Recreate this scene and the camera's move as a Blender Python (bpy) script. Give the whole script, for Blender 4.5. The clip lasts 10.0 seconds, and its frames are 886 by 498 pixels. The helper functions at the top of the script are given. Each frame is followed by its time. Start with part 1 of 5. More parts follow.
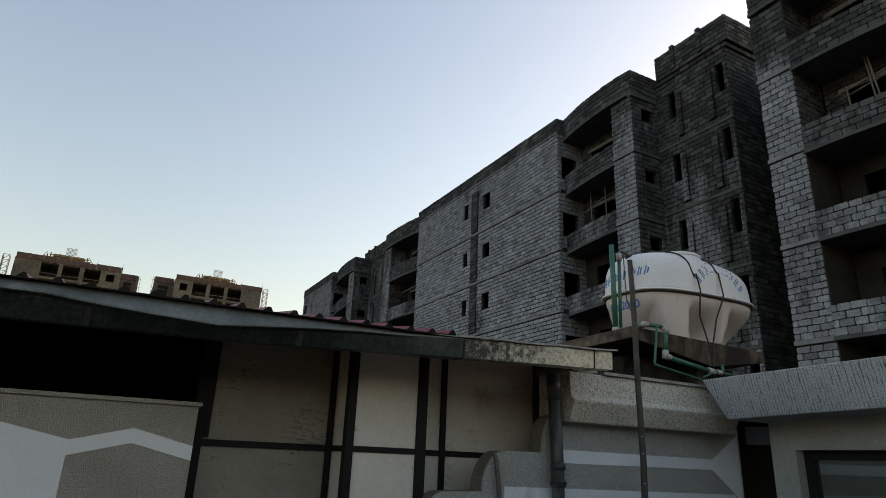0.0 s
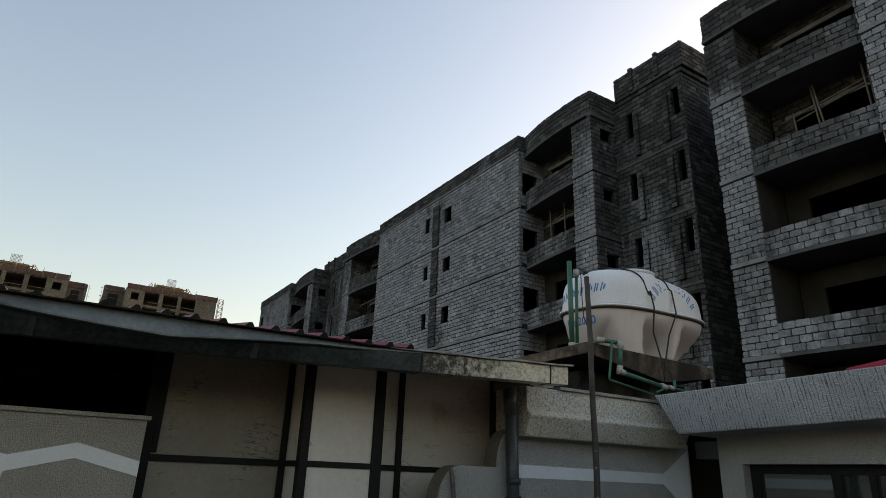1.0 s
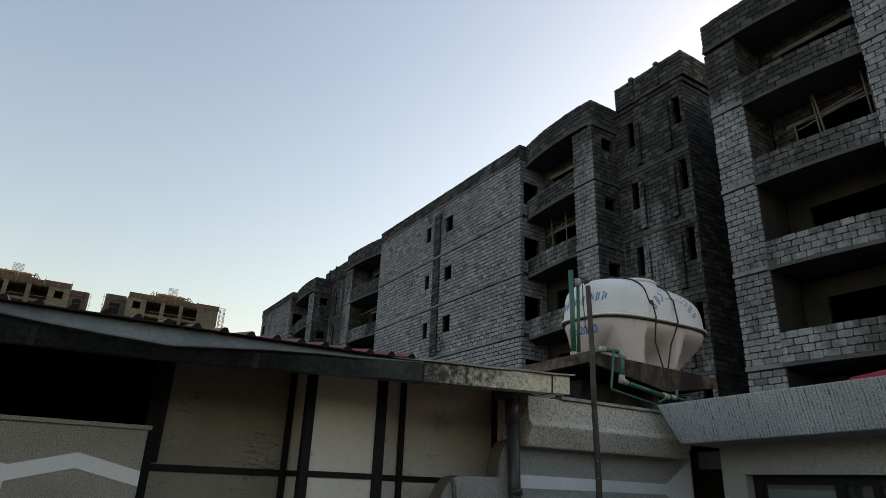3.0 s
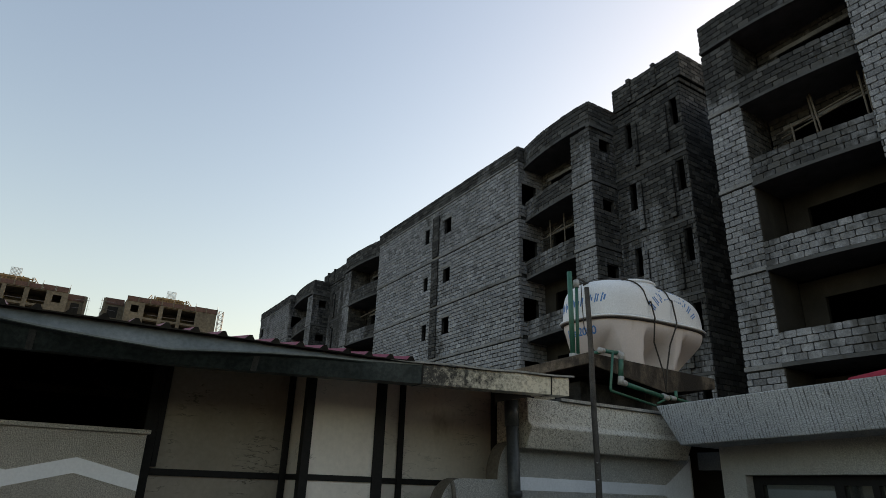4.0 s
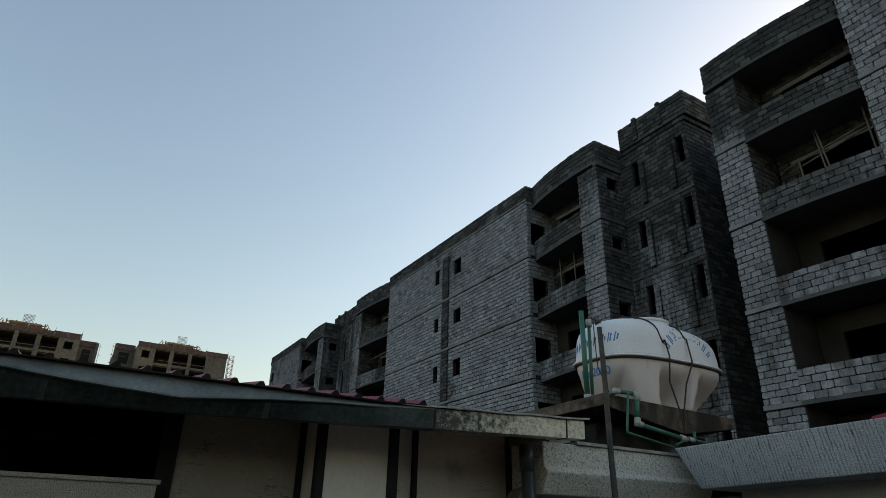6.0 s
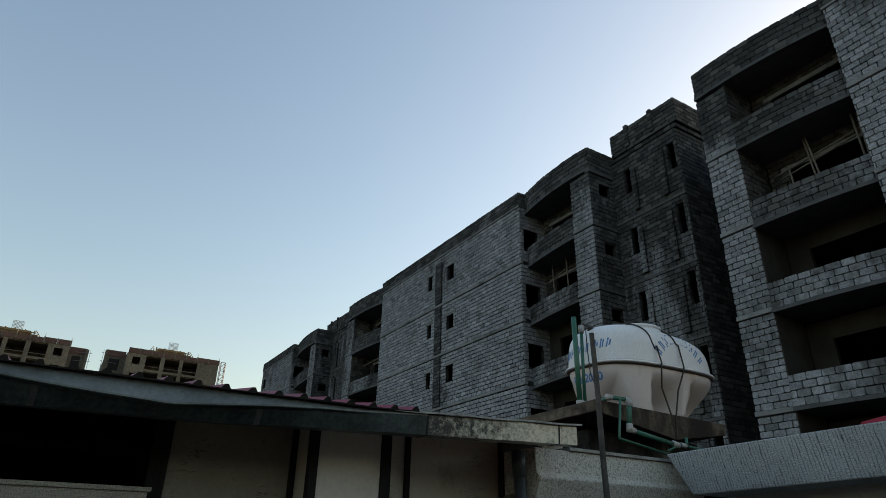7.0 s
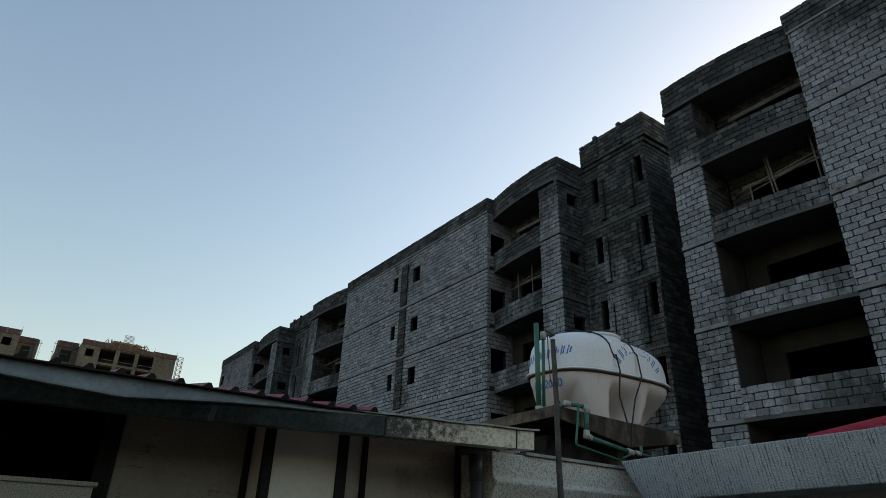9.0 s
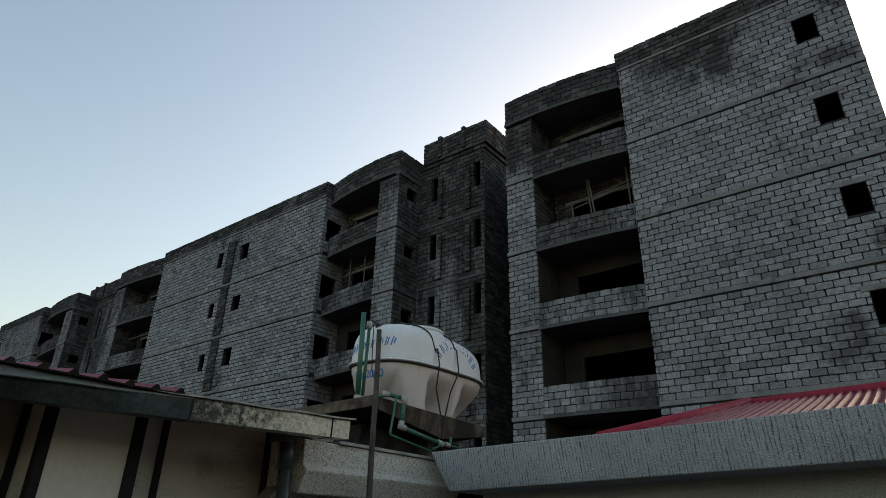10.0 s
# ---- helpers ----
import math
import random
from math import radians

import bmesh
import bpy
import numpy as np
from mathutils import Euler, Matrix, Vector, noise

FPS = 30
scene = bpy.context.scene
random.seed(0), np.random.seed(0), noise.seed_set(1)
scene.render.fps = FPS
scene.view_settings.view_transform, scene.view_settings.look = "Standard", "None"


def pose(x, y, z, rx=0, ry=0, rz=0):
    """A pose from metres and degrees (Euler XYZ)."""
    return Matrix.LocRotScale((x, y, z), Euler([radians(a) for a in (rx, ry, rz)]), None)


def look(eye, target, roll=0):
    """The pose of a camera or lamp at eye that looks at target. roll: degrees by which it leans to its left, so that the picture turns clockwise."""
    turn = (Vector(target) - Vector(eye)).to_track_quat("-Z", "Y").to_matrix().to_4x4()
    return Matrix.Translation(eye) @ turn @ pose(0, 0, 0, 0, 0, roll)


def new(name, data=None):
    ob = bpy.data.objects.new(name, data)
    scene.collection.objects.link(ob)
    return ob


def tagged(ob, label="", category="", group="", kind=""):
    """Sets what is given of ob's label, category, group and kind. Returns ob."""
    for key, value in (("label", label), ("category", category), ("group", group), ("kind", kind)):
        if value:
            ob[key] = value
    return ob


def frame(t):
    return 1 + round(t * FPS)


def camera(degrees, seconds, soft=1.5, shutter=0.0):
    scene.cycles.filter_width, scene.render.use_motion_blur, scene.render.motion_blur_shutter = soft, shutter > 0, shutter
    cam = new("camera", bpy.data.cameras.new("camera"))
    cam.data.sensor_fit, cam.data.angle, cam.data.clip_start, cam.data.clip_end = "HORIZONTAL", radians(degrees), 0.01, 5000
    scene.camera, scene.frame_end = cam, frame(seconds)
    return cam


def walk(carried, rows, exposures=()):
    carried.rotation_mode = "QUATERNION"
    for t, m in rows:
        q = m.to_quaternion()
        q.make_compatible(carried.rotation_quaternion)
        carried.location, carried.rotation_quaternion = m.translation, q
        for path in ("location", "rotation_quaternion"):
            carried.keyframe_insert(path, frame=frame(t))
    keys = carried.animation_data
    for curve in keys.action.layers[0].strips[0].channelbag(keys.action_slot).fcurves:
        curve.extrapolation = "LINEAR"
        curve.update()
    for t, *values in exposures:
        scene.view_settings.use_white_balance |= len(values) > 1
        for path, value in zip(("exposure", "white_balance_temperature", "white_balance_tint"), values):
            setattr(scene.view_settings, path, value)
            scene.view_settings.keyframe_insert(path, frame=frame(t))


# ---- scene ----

# ---- camera: a hand-held phone that tilts up and pans right from one spot ----
cam = camera(71.11, 10.0, soft=0.7)
PATH = [  # seconds, place, yaw, pitch, roll
    (0, 0.000, 0.000, 1.850, 60.84, 18.81, -2.23),
    (0.5, -0.011, 0.003, 1.852, 58.45, 19.75, -2.39),
    (1, 0.017, -0.002, 1.850, 57.05, 20.18, -2.07),
    (1.5, 0.021, -0.007, 1.852, 56.85, 20.47, -2.01),
    (2, 0.026, -0.007, 1.854, 57.08, 20.76, -2.03),
    (2.5, 0.025, -0.005, 1.851, 57.22, 20.96, -2.17),
    (4, 0.022, -0.004, 1.855, 57.16, 21.17, -1.78),
    (4.5, 0.019, -0.005, 1.858, 57.43, 21.81, -1.70),
    (5, 0.016, -0.006, 1.864, 57.74, 22.76, -1.58),
    (5.5, 0.022, -0.010, 1.867, 58.30, 23.90, -1.38),
    (6, 0.024, -0.012, 1.868, 58.36, 24.86, -1.25),
    (7.5, 0.038, -0.018, 1.858, 57.37, 25.42, -1.18),
    (8, 0.040, -0.015, 1.853, 56.80, 24.84, -1.42),
    (8.5, 0.031, -0.011, 1.863, 56.38, 25.23, -1.34),
    (9, 0.035, -0.001, 1.857, 53.99, 25.78, -1.89),
    (9.5, 0.049, -0.018, 1.849, 46.57, 25.41, -1.63),
    (10, -0.033, 0.041, 1.877, 37.51, 25.22, -1.16),
]
walk(cam, [(t, pose(x, y, z, 90 + pitch, roll, yaw)) for t, x, y, z, yaw, pitch, roll in PATH],
     exposures=[(0.0, 1.18, 8800, 23), (4.0, 1.15, 8750, 22), (5.5, 0.98, 8200, 17), (8.5, 0.94, 7700, 15), (9.3, 0.97, 7950, 16), (10.0, 1.04, 8450, 17)])

# ---- world and sun ----
SUN_AZ, SUN_EL = radians(-5), radians(15)  # clockwise from +y, behind the tall building
world = bpy.data.worlds.new("sky")
scene.world = world
world.use_nodes = True
wn = world.node_tree.nodes
sky = wn.new("ShaderNodeTexSky")
sky.sky_type = "NISHITA"
sky.sun_disc = False
sky.sun_elevation = SUN_EL
sky.sun_rotation = SUN_AZ
sky.altitude = 500
sky.air_density, sky.dust_density, sky.ozone_density = 1.6, 3.2, 3.0
wn["Background"].inputs["Strength"].default_value = 0.15
world.node_tree.links.new(sky.outputs[0], wn["Background"].inputs["Color"])
sun = new("sun", bpy.data.lights.new("sun", "SUN"))
sun.data.energy, sun.data.angle, sun.data.color = 2.0, radians(1), (1.0, 0.9, 0.76)
sun.matrix_world = look((40 * math.sin(SUN_AZ), 40 * math.cos(SUN_AZ), 40 * math.tan(SUN_EL)), (0, 0, 0))

# ---- materials ----
def nodes_of(name):
    m = bpy.data.materials.new(name)
    m.use_nodes = True
    return m, m.node_tree.nodes, m.node_tree.links, m.node_tree.nodes["Principled BSDF"]


def noise_at(nt, scale, detail=4.0, stretch=(1, 1, 1), rough=0.6):
    """Noise by place in the world, in cycles a metre."""
    n, l = nt.nodes, nt.links
    geo = n.new("ShaderNodeNewGeometry")
    mp = n.new("ShaderNodeMapping")
    mp.inputs["Scale"].default_value = stretch
    l.new(geo.outputs["Position"], mp.inputs["Vector"])
    t = n.new("ShaderNodeTexNoise")
    t.inputs["Scale"].default_value, t.inputs["Detail"].default_value, t.inputs["Roughness"].default_value = scale, detail, rough
    l.new(mp.outputs[0], t.inputs["Vector"])
    return t.outputs["Fac"]


def ramp(nt, fac, stops):
    r = nt.nodes.new("ShaderNodeValToRGB")
    e = r.color_ramp.elements
    while len(e) < len(stops):
        e.new(0.5)
    for el, (pos, c) in zip(e, stops):
        el.position = pos
        el.color = (*c, 1) if len(c) == 3 else c
    nt.links.new(fac, r.inputs[0])
    return r.outputs[0]


def mix(nt, a, b, fac, kind="MIX"):
    m = nt.nodes.new("ShaderNodeMix")
    m.data_type, m.blend_type = "RGBA", kind
    for sock, val in ((m.inputs[6], a), (m.inputs[7], b), (m.inputs[0], fac)):
        if isinstance(val, (int, float)):
            sock.default_value = val
        elif isinstance(val, tuple):
            sock.default_value = (*val, 1)
        else:
            nt.links.new(val, sock)
    return m.outputs[2]


def bump(nt, bsdf, height, strength, dist):
    b = nt.nodes.new("ShaderNodeBump")
    b.inputs["Strength"].default_value, b.inputs["Distance"].default_value = strength, dist
    nt.links.new(height, b.inputs["Height"])
    nt.links.new(b.outputs[0], bsdf.inputs["Normal"])


def rough_mat(name, dark, light, scale, rough=0.9, speck=0.6, hard=0.2, grain=60, relief=0.5, dist=0.004, stain=None, stain_amt=0.0, metal=0.0, spec=0.3, streak=(1, 1, 0.25)):
    """A mineral or painted surface: two tones in broad patches, fine grain, stains that run down."""
    m, n, l, b = nodes_of(name)
    nt = m.node_tree
    col = ramp(nt, noise_at(nt, scale), [(0.3, dark), (0.7, light)])
    g = noise_at(nt, grain, 3)
    col = mix(nt, col, ramp(nt, g, [(0.5 - hard, (0.55, 0.55, 0.55)), (0.5 + hard, (1.35, 1.35, 1.35))]), speck, "MULTIPLY")
    if stain:
        s = ramp(nt, noise_at(nt, 0.9, 7, streak, 0.65), [(0.62 - stain_amt, (0, 0, 0)), (0.74 - stain_amt * 0.8, (1, 1, 1))])
        col = mix(nt, col, stain, s)
    l.new(col, b.inputs["Base Color"])
    b.inputs["Roughness"].default_value, b.inputs["Metallic"].default_value = rough, metal
    b.inputs["Specular IOR Level"].default_value = spec
    bump(nt, b, g, relief, dist)
    return m


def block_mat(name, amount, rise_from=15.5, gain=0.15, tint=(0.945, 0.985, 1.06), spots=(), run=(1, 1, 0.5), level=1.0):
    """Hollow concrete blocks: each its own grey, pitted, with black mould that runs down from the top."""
    m, n, l, b = nodes_of(name)
    nt = m.node_tree
    geo = n.new("ShaderNodeNewGeometry")
    info = n.new("ShaderNodeObjectInfo")
    add = n.new("ShaderNodeMath")
    add.operation = "ADD"
    l.new(geo.outputs["Random Per Island"], add.inputs[0])
    l.new(info.outputs["Random"], add.inputs[1])
    frac = n.new("ShaderNodeMath")
    frac.operation = "FRACT"
    l.new(add.outputs[0], frac.inputs[0])
    t = [level * c for c in tint]
    grey = [(0.0, 0.19), (0.12, 0.27), (0.5, 0.315), (0.85, 0.35), (1.0, 0.41)]
    col = ramp(nt, frac.outputs[0], [(p, (v * t[0], v * t[1], v * t[2])) for p, v in grey])
    g = noise_at(nt, 45, 4)
    col = mix(nt, col, ramp(nt, g, [(0.36, (0.62, 0.62, 0.62)), (0.62, (1.22, 1.22, 1.22))]), 0.7, "MULTIPLY")
    col = mix(nt, col, ramp(nt, noise_at(nt, 7.0, 4), [(0.34, (0.74, 0.74, 0.75)), (0.64, (1.14, 1.14, 1.13))]), 0.6, "MULTIPLY")
    col = mix(nt, col, ramp(nt, noise_at(nt, 16.0, 4), [(0.38, (0.55, 0.55, 0.55)), (0.60, (1.2, 1.2, 1.2))]), 0.55, "MULTIPLY")
    col = mix(nt, col, ramp(nt, noise_at(nt, 0.35, 5), [(0.35, (0.80, 0.80, 0.80)), (0.65, (1.10, 1.10, 1.10))]), 0.8, "MULTIPLY")
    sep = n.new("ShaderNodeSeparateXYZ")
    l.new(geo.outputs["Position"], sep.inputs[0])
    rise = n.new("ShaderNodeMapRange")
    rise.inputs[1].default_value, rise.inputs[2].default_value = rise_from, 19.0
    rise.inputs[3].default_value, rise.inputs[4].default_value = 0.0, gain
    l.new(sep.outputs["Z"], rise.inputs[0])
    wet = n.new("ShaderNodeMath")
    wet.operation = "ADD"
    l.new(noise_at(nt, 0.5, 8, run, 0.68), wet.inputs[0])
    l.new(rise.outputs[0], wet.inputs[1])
    worn = n.new("ShaderNodeMath")          # mould takes to some blocks more than to others
    worn.operation = "MULTIPLY_ADD"
    worn.inputs[1].default_value = 0.10
    l.new(frac.outputs[0], worn.inputs[0])
    l.new(wet.outputs[0], worn.inputs[2])
    blot = n.new("ShaderNodeMath")
    blot.operation = "MULTIPLY_ADD"
    blot.inputs[1].default_value = 0.30
    l.new(noise_at(nt, 4.0, 4), blot.inputs[0])
    l.new(worn.outputs[0], blot.inputs[2])
    total = blot.outputs[0]
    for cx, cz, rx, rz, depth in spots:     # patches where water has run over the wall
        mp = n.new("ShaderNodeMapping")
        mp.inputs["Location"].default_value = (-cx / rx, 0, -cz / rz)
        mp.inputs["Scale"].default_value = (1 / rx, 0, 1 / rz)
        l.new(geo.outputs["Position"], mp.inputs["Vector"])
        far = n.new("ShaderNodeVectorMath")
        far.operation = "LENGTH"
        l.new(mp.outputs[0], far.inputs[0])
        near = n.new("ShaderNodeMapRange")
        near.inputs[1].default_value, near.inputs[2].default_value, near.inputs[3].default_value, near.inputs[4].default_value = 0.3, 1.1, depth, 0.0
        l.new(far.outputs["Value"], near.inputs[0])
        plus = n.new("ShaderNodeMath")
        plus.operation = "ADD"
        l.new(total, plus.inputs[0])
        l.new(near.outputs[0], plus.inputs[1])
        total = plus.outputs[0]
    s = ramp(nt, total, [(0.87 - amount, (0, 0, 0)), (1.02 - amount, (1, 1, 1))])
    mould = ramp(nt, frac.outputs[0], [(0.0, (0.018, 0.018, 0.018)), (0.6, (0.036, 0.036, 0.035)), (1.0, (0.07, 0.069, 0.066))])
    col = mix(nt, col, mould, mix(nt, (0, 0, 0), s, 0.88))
    l.new(col, b.inputs["Base Color"])
    b.inputs["Roughness"].default_value = 0.95
    b.inputs["Specular IOR Level"].default_value = 0.06
    bump(nt, b, noise_at(nt, 14.0, 5), 0.8, 0.02)
    return m


def plain_mat(name, col, rough=0.5, metal=0.0, grain=30, amt=0.25, spec=0.5):
    m, n, l, b = nodes_of(name)
    nt = m.node_tree
    c = mix(nt, col, ramp(nt, noise_at(nt, grain, 5), [(0.3, (1 - amt,) * 3), (0.7, (1 + amt,) * 3)]), 1.0, "MULTIPLY")
    l.new(c, b.inputs["Base Color"])
    b.inputs["Roughness"].default_value, b.inputs["Metallic"].default_value = rough, metal
    b.inputs["Specular IOR Level"].default_value = spec
    return m


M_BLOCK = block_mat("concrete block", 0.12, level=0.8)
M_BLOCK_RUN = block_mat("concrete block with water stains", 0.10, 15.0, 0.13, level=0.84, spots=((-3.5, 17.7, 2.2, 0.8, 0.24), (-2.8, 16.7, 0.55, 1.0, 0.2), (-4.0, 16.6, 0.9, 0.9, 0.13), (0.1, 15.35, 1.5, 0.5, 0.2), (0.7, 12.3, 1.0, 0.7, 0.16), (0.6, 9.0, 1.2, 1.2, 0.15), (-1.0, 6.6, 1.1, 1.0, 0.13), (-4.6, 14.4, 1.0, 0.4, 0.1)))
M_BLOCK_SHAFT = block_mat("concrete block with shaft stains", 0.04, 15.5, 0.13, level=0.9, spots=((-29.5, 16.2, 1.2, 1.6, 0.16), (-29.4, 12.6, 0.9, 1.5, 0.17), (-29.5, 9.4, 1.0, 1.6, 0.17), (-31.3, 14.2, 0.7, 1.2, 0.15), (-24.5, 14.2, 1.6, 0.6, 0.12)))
# shaded copy of the block: tinted down for the depth of the balconies
M_BLOCK_SHADE = block_mat("mouldy block darkened as in shade", 0.32, tint=(0.66, 0.64, 0.61))
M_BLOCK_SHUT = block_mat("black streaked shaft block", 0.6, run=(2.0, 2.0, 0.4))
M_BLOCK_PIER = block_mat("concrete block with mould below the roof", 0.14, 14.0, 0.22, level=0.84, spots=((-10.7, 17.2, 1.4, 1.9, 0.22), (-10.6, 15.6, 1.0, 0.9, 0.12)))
# lowered greys and some mould, for the lower parapets
M_BLOCK_LOW = block_mat("dulled concrete block with mould", 0.24, level=0.85)
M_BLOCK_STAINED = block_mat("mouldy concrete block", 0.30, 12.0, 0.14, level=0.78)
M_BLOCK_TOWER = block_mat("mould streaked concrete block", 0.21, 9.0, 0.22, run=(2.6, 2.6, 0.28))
# mould pushed to near black, so it also carries shade
M_BLOCK_BLACK = block_mat("concrete block black with mould and painted shade", 0.52)
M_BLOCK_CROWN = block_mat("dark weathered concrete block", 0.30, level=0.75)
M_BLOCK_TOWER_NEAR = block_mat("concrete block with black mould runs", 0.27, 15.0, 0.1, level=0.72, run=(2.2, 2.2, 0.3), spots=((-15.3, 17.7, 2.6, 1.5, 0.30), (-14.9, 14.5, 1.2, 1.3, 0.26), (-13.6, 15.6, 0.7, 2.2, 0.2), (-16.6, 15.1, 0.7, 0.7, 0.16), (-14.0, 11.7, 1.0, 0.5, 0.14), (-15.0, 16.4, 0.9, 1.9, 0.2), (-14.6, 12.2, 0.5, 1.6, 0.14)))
M_MORTAR = rough_mat("mortar", (0.006, 0.006, 0.006), (0.055, 0.055, 0.055), 2.6, stain=(0.17, 0.172, 0.178), stain_amt=0.02, spec=0.03)
M_CONC = rough_mat("cast concrete", (0.06, 0.062, 0.064), (0.10, 0.103, 0.107), 1.2, stain=(0.045, 0.043, 0.04), stain_amt=0.06, spec=0.1)
M_BAND = rough_mat("weathered cement band", (0.142, 0.145, 0.15), (0.235, 0.24, 0.248), 1.6, grain=35, stain=(0.06, 0.058, 0.055), stain_amt=0.06, spec=0.06, streak=(1, 1, 1))
# plaster set far below its own tone: room shade is in the colour
M_INNER_SHADE = rough_mat("interior plaster with shade in its colour", (0.024, 0.022, 0.02), (0.045, 0.042, 0.037), 0.8, spec=0.03)
M_PLASTER_SHADE = rough_mat("smooth plaster with shade in its colour", (0.03, 0.028, 0.025), (0.055, 0.051, 0.046), 0.9, spec=0.05, stain=(0.06, 0.055, 0.048), stain_amt=0.04)
M_RENDER = rough_mat("rough cast render", (0.56, 0.515, 0.43), (0.69, 0.64, 0.55), 3.0, speck=0.55, hard=0.16, grain=120, relief=1.0, dist=0.03, stain=(0.2, 0.18, 0.14), stain_amt=0.0)
M_RENDER_GREY = rough_mat("grey tyrolean render", (0.56, 0.555, 0.525), (0.67, 0.665, 0.63), 2.0, speck=0.8, hard=0.15, grain=120, relief=1.0, dist=0.03)
M_CANOPY = rough_mat("combed grey render", (0.33, 0.35, 0.372), (0.42, 0.443, 0.47), 1.5, speck=0.45, hard=0.12, grain=80, relief=0.8, dist=0.02)
nt = M_CANOPY.node_tree                     # dark drag marks of the comb
bs = nt.nodes["Principled BSDF"]
old = bs.inputs["Base Color"].links[0].from_socket
wave = nt.nodes.new("ShaderNodeTexWave")    # the comb's lines, wavering and broken
mp = nt.nodes.new("ShaderNodeMapping")
mp.inputs["Scale"].default_value = (1, 0.3, 0.10)
geo = nt.nodes.new("ShaderNodeNewGeometry")
nt.links.new(geo.outputs["Position"], mp.inputs["Vector"])
nt.links.new(mp.outputs[0], wave.inputs["Vector"])
for sock, v in (("Scale", 9.0), ("Distortion", 6.5), ("Detail", 6.0), ("Detail Scale", 3.5), ("Detail Roughness", 0.75)):
    wave.inputs[sock].default_value = v
comb = ramp(nt, wave.outputs["Fac"], [(0.90, (0, 0, 0)), (0.99, (0.9, 0.9, 0.9))])
comb = mix(nt, comb, ramp(nt, noise_at(nt, 18, 4, (1, 1, 0.22)), [(0.34, (0.25, 0.25, 0.25)), (0.52, (1, 1, 1))]), 1.0, "MULTIPLY")
nt.links.new(mix(nt, old, (0.045, 0.045, 0.043), comb), bs.inputs["Base Color"])


def worms(m, scale, dark, amt):
    """Short dark cracks, curled every way, over a material."""
    nt = m.node_tree
    bs = nt.nodes["Principled BSDF"]
    old = bs.inputs["Base Color"].links[0].from_socket
    w = ramp(nt, noise_at(nt, scale, 3, (1, 1, 1), 0.55), [(0.44, (0, 0, 0)), (0.48, (amt,) * 3), (0.52, (amt,) * 3), (0.56, (0, 0, 0))])
    w = mix(nt, w, ramp(nt, noise_at(nt, scale * 0.8, 2), [(0.42, (0.1, 0.1, 0.1)), (0.55, (1, 1, 1))]), 1.0, "MULTIPLY")
    nt.links.new(mix(nt, old, dark, w), bs.inputs["Base Color"])


M_WORMY = rough_mat("vermiculated render", (0.60, 0.56, 0.49), (0.72, 0.68, 0.60), 2.0, speck=0.5, hard=0.15, grain=90, relief=0.8, dist=0.02)
worms(M_WORMY, 36, (0.14, 0.125, 0.10), 0.75)
worms(M_RENDER, 95, (0.2, 0.17, 0.13), 0.6)
worms(M_RENDER_GREY, 75, (0.16, 0.155, 0.14), 0.4)
M_WHITE = rough_mat("white band paint", (0.76, 0.76, 0.745), (0.83, 0.83, 0.81), 1.5, speck=0.12, grain=60, relief=0.15)
M_REVEAL = rough_mat("smooth brown plaster", (0.15, 0.13, 0.105), (0.22, 0.19, 0.155), 3.0, grain=40, relief=0.3)
M_WHITE_BLUE = rough_mat("pale blue band paint", (0.68, 0.71, 0.74), (0.77, 0.80, 0.83), 2.5, speck=0.2, grain=60, relief=0.2, stain=(0.33, 0.34, 0.34), stain_amt=0.0)
M_PANEL = rough_mat("cream panel", (0.68, 0.62, 0.545), (0.76, 0.70, 0.625), 1.1, rough=0.6, speck=0.15, grain=25, relief=0.08, stain=(0.46, 0.39, 0.31), stain_amt=-0.02, streak=(2, 2, 1.2))
# tone of the left panels, darker and browner than the cream
M_PANEL_BROWN = rough_mat("darker brown panel", (0.26, 0.225, 0.18), (0.36, 0.315, 0.26), 1.3, rough=0.65, speck=0.2, grain=25, relief=0.08, stain=(0.17, 0.135, 0.10), stain_amt=0.03, streak=(2, 2, 1.2))


def scratches(m, amount):
    """Hairline scratches in a few patches."""
    nt = m.node_tree
    bs = nt.nodes["Principled BSDF"]
    old = bs.inputs["Base Color"].links[0].from_socket
    hair = ramp(nt, noise_at(nt, 3.4, 5, (1, 0.7, 3.0)), [(0.486, (0, 0, 0)), (0.495, (1, 1, 1)), (0.505, (1, 1, 1)), (0.514, (0, 0, 0))])
    where = ramp(nt, noise_at(nt, 2.6, 3), [(0.52, (0, 0, 0)), (0.62, (amount,) * 3)])
    nt.links.new(mix(nt, old, (0.07, 0.055, 0.04), mix(nt, hair, where, 1.0, "MULTIPLY")), bs.inputs["Base Color"])


scratches(M_PANEL, 0.45)
scratches(M_PANEL_BROWN, 0.8)
M_STEEL = plain_mat("dark painted steel", (0.014, 0.0135, 0.013), 0.55, spec=0.15)
# gutter sheet in its shaded tone; the fold gets a lit copy below
M_GALV_SHADE = rough_mat("shade darkened weathered galvanised sheet", (0.011, 0.017, 0.017), (0.033, 0.046, 0.045), 4.0, rough=0.5, speck=0.7, hard=0.1, grain=28, relief=0.25, dist=0.003, stain=(0.24, 0.235, 0.215), stain_amt=-0.03, metal=0.25, streak=(1.6, 1.6, 2.0))
M_GALV_GLINT = rough_mat("spangled galvanised sheet with painted glint", (0.028, 0.028, 0.027), (0.085, 0.083, 0.078), 5.0, rough=0.45, speck=0.8, hard=0.1, grain=45, relief=0.3, dist=0.003, metal=0.3)
nt = M_GALV_GLINT.node_tree                   # painted glint, brighter towards the end of the gutter
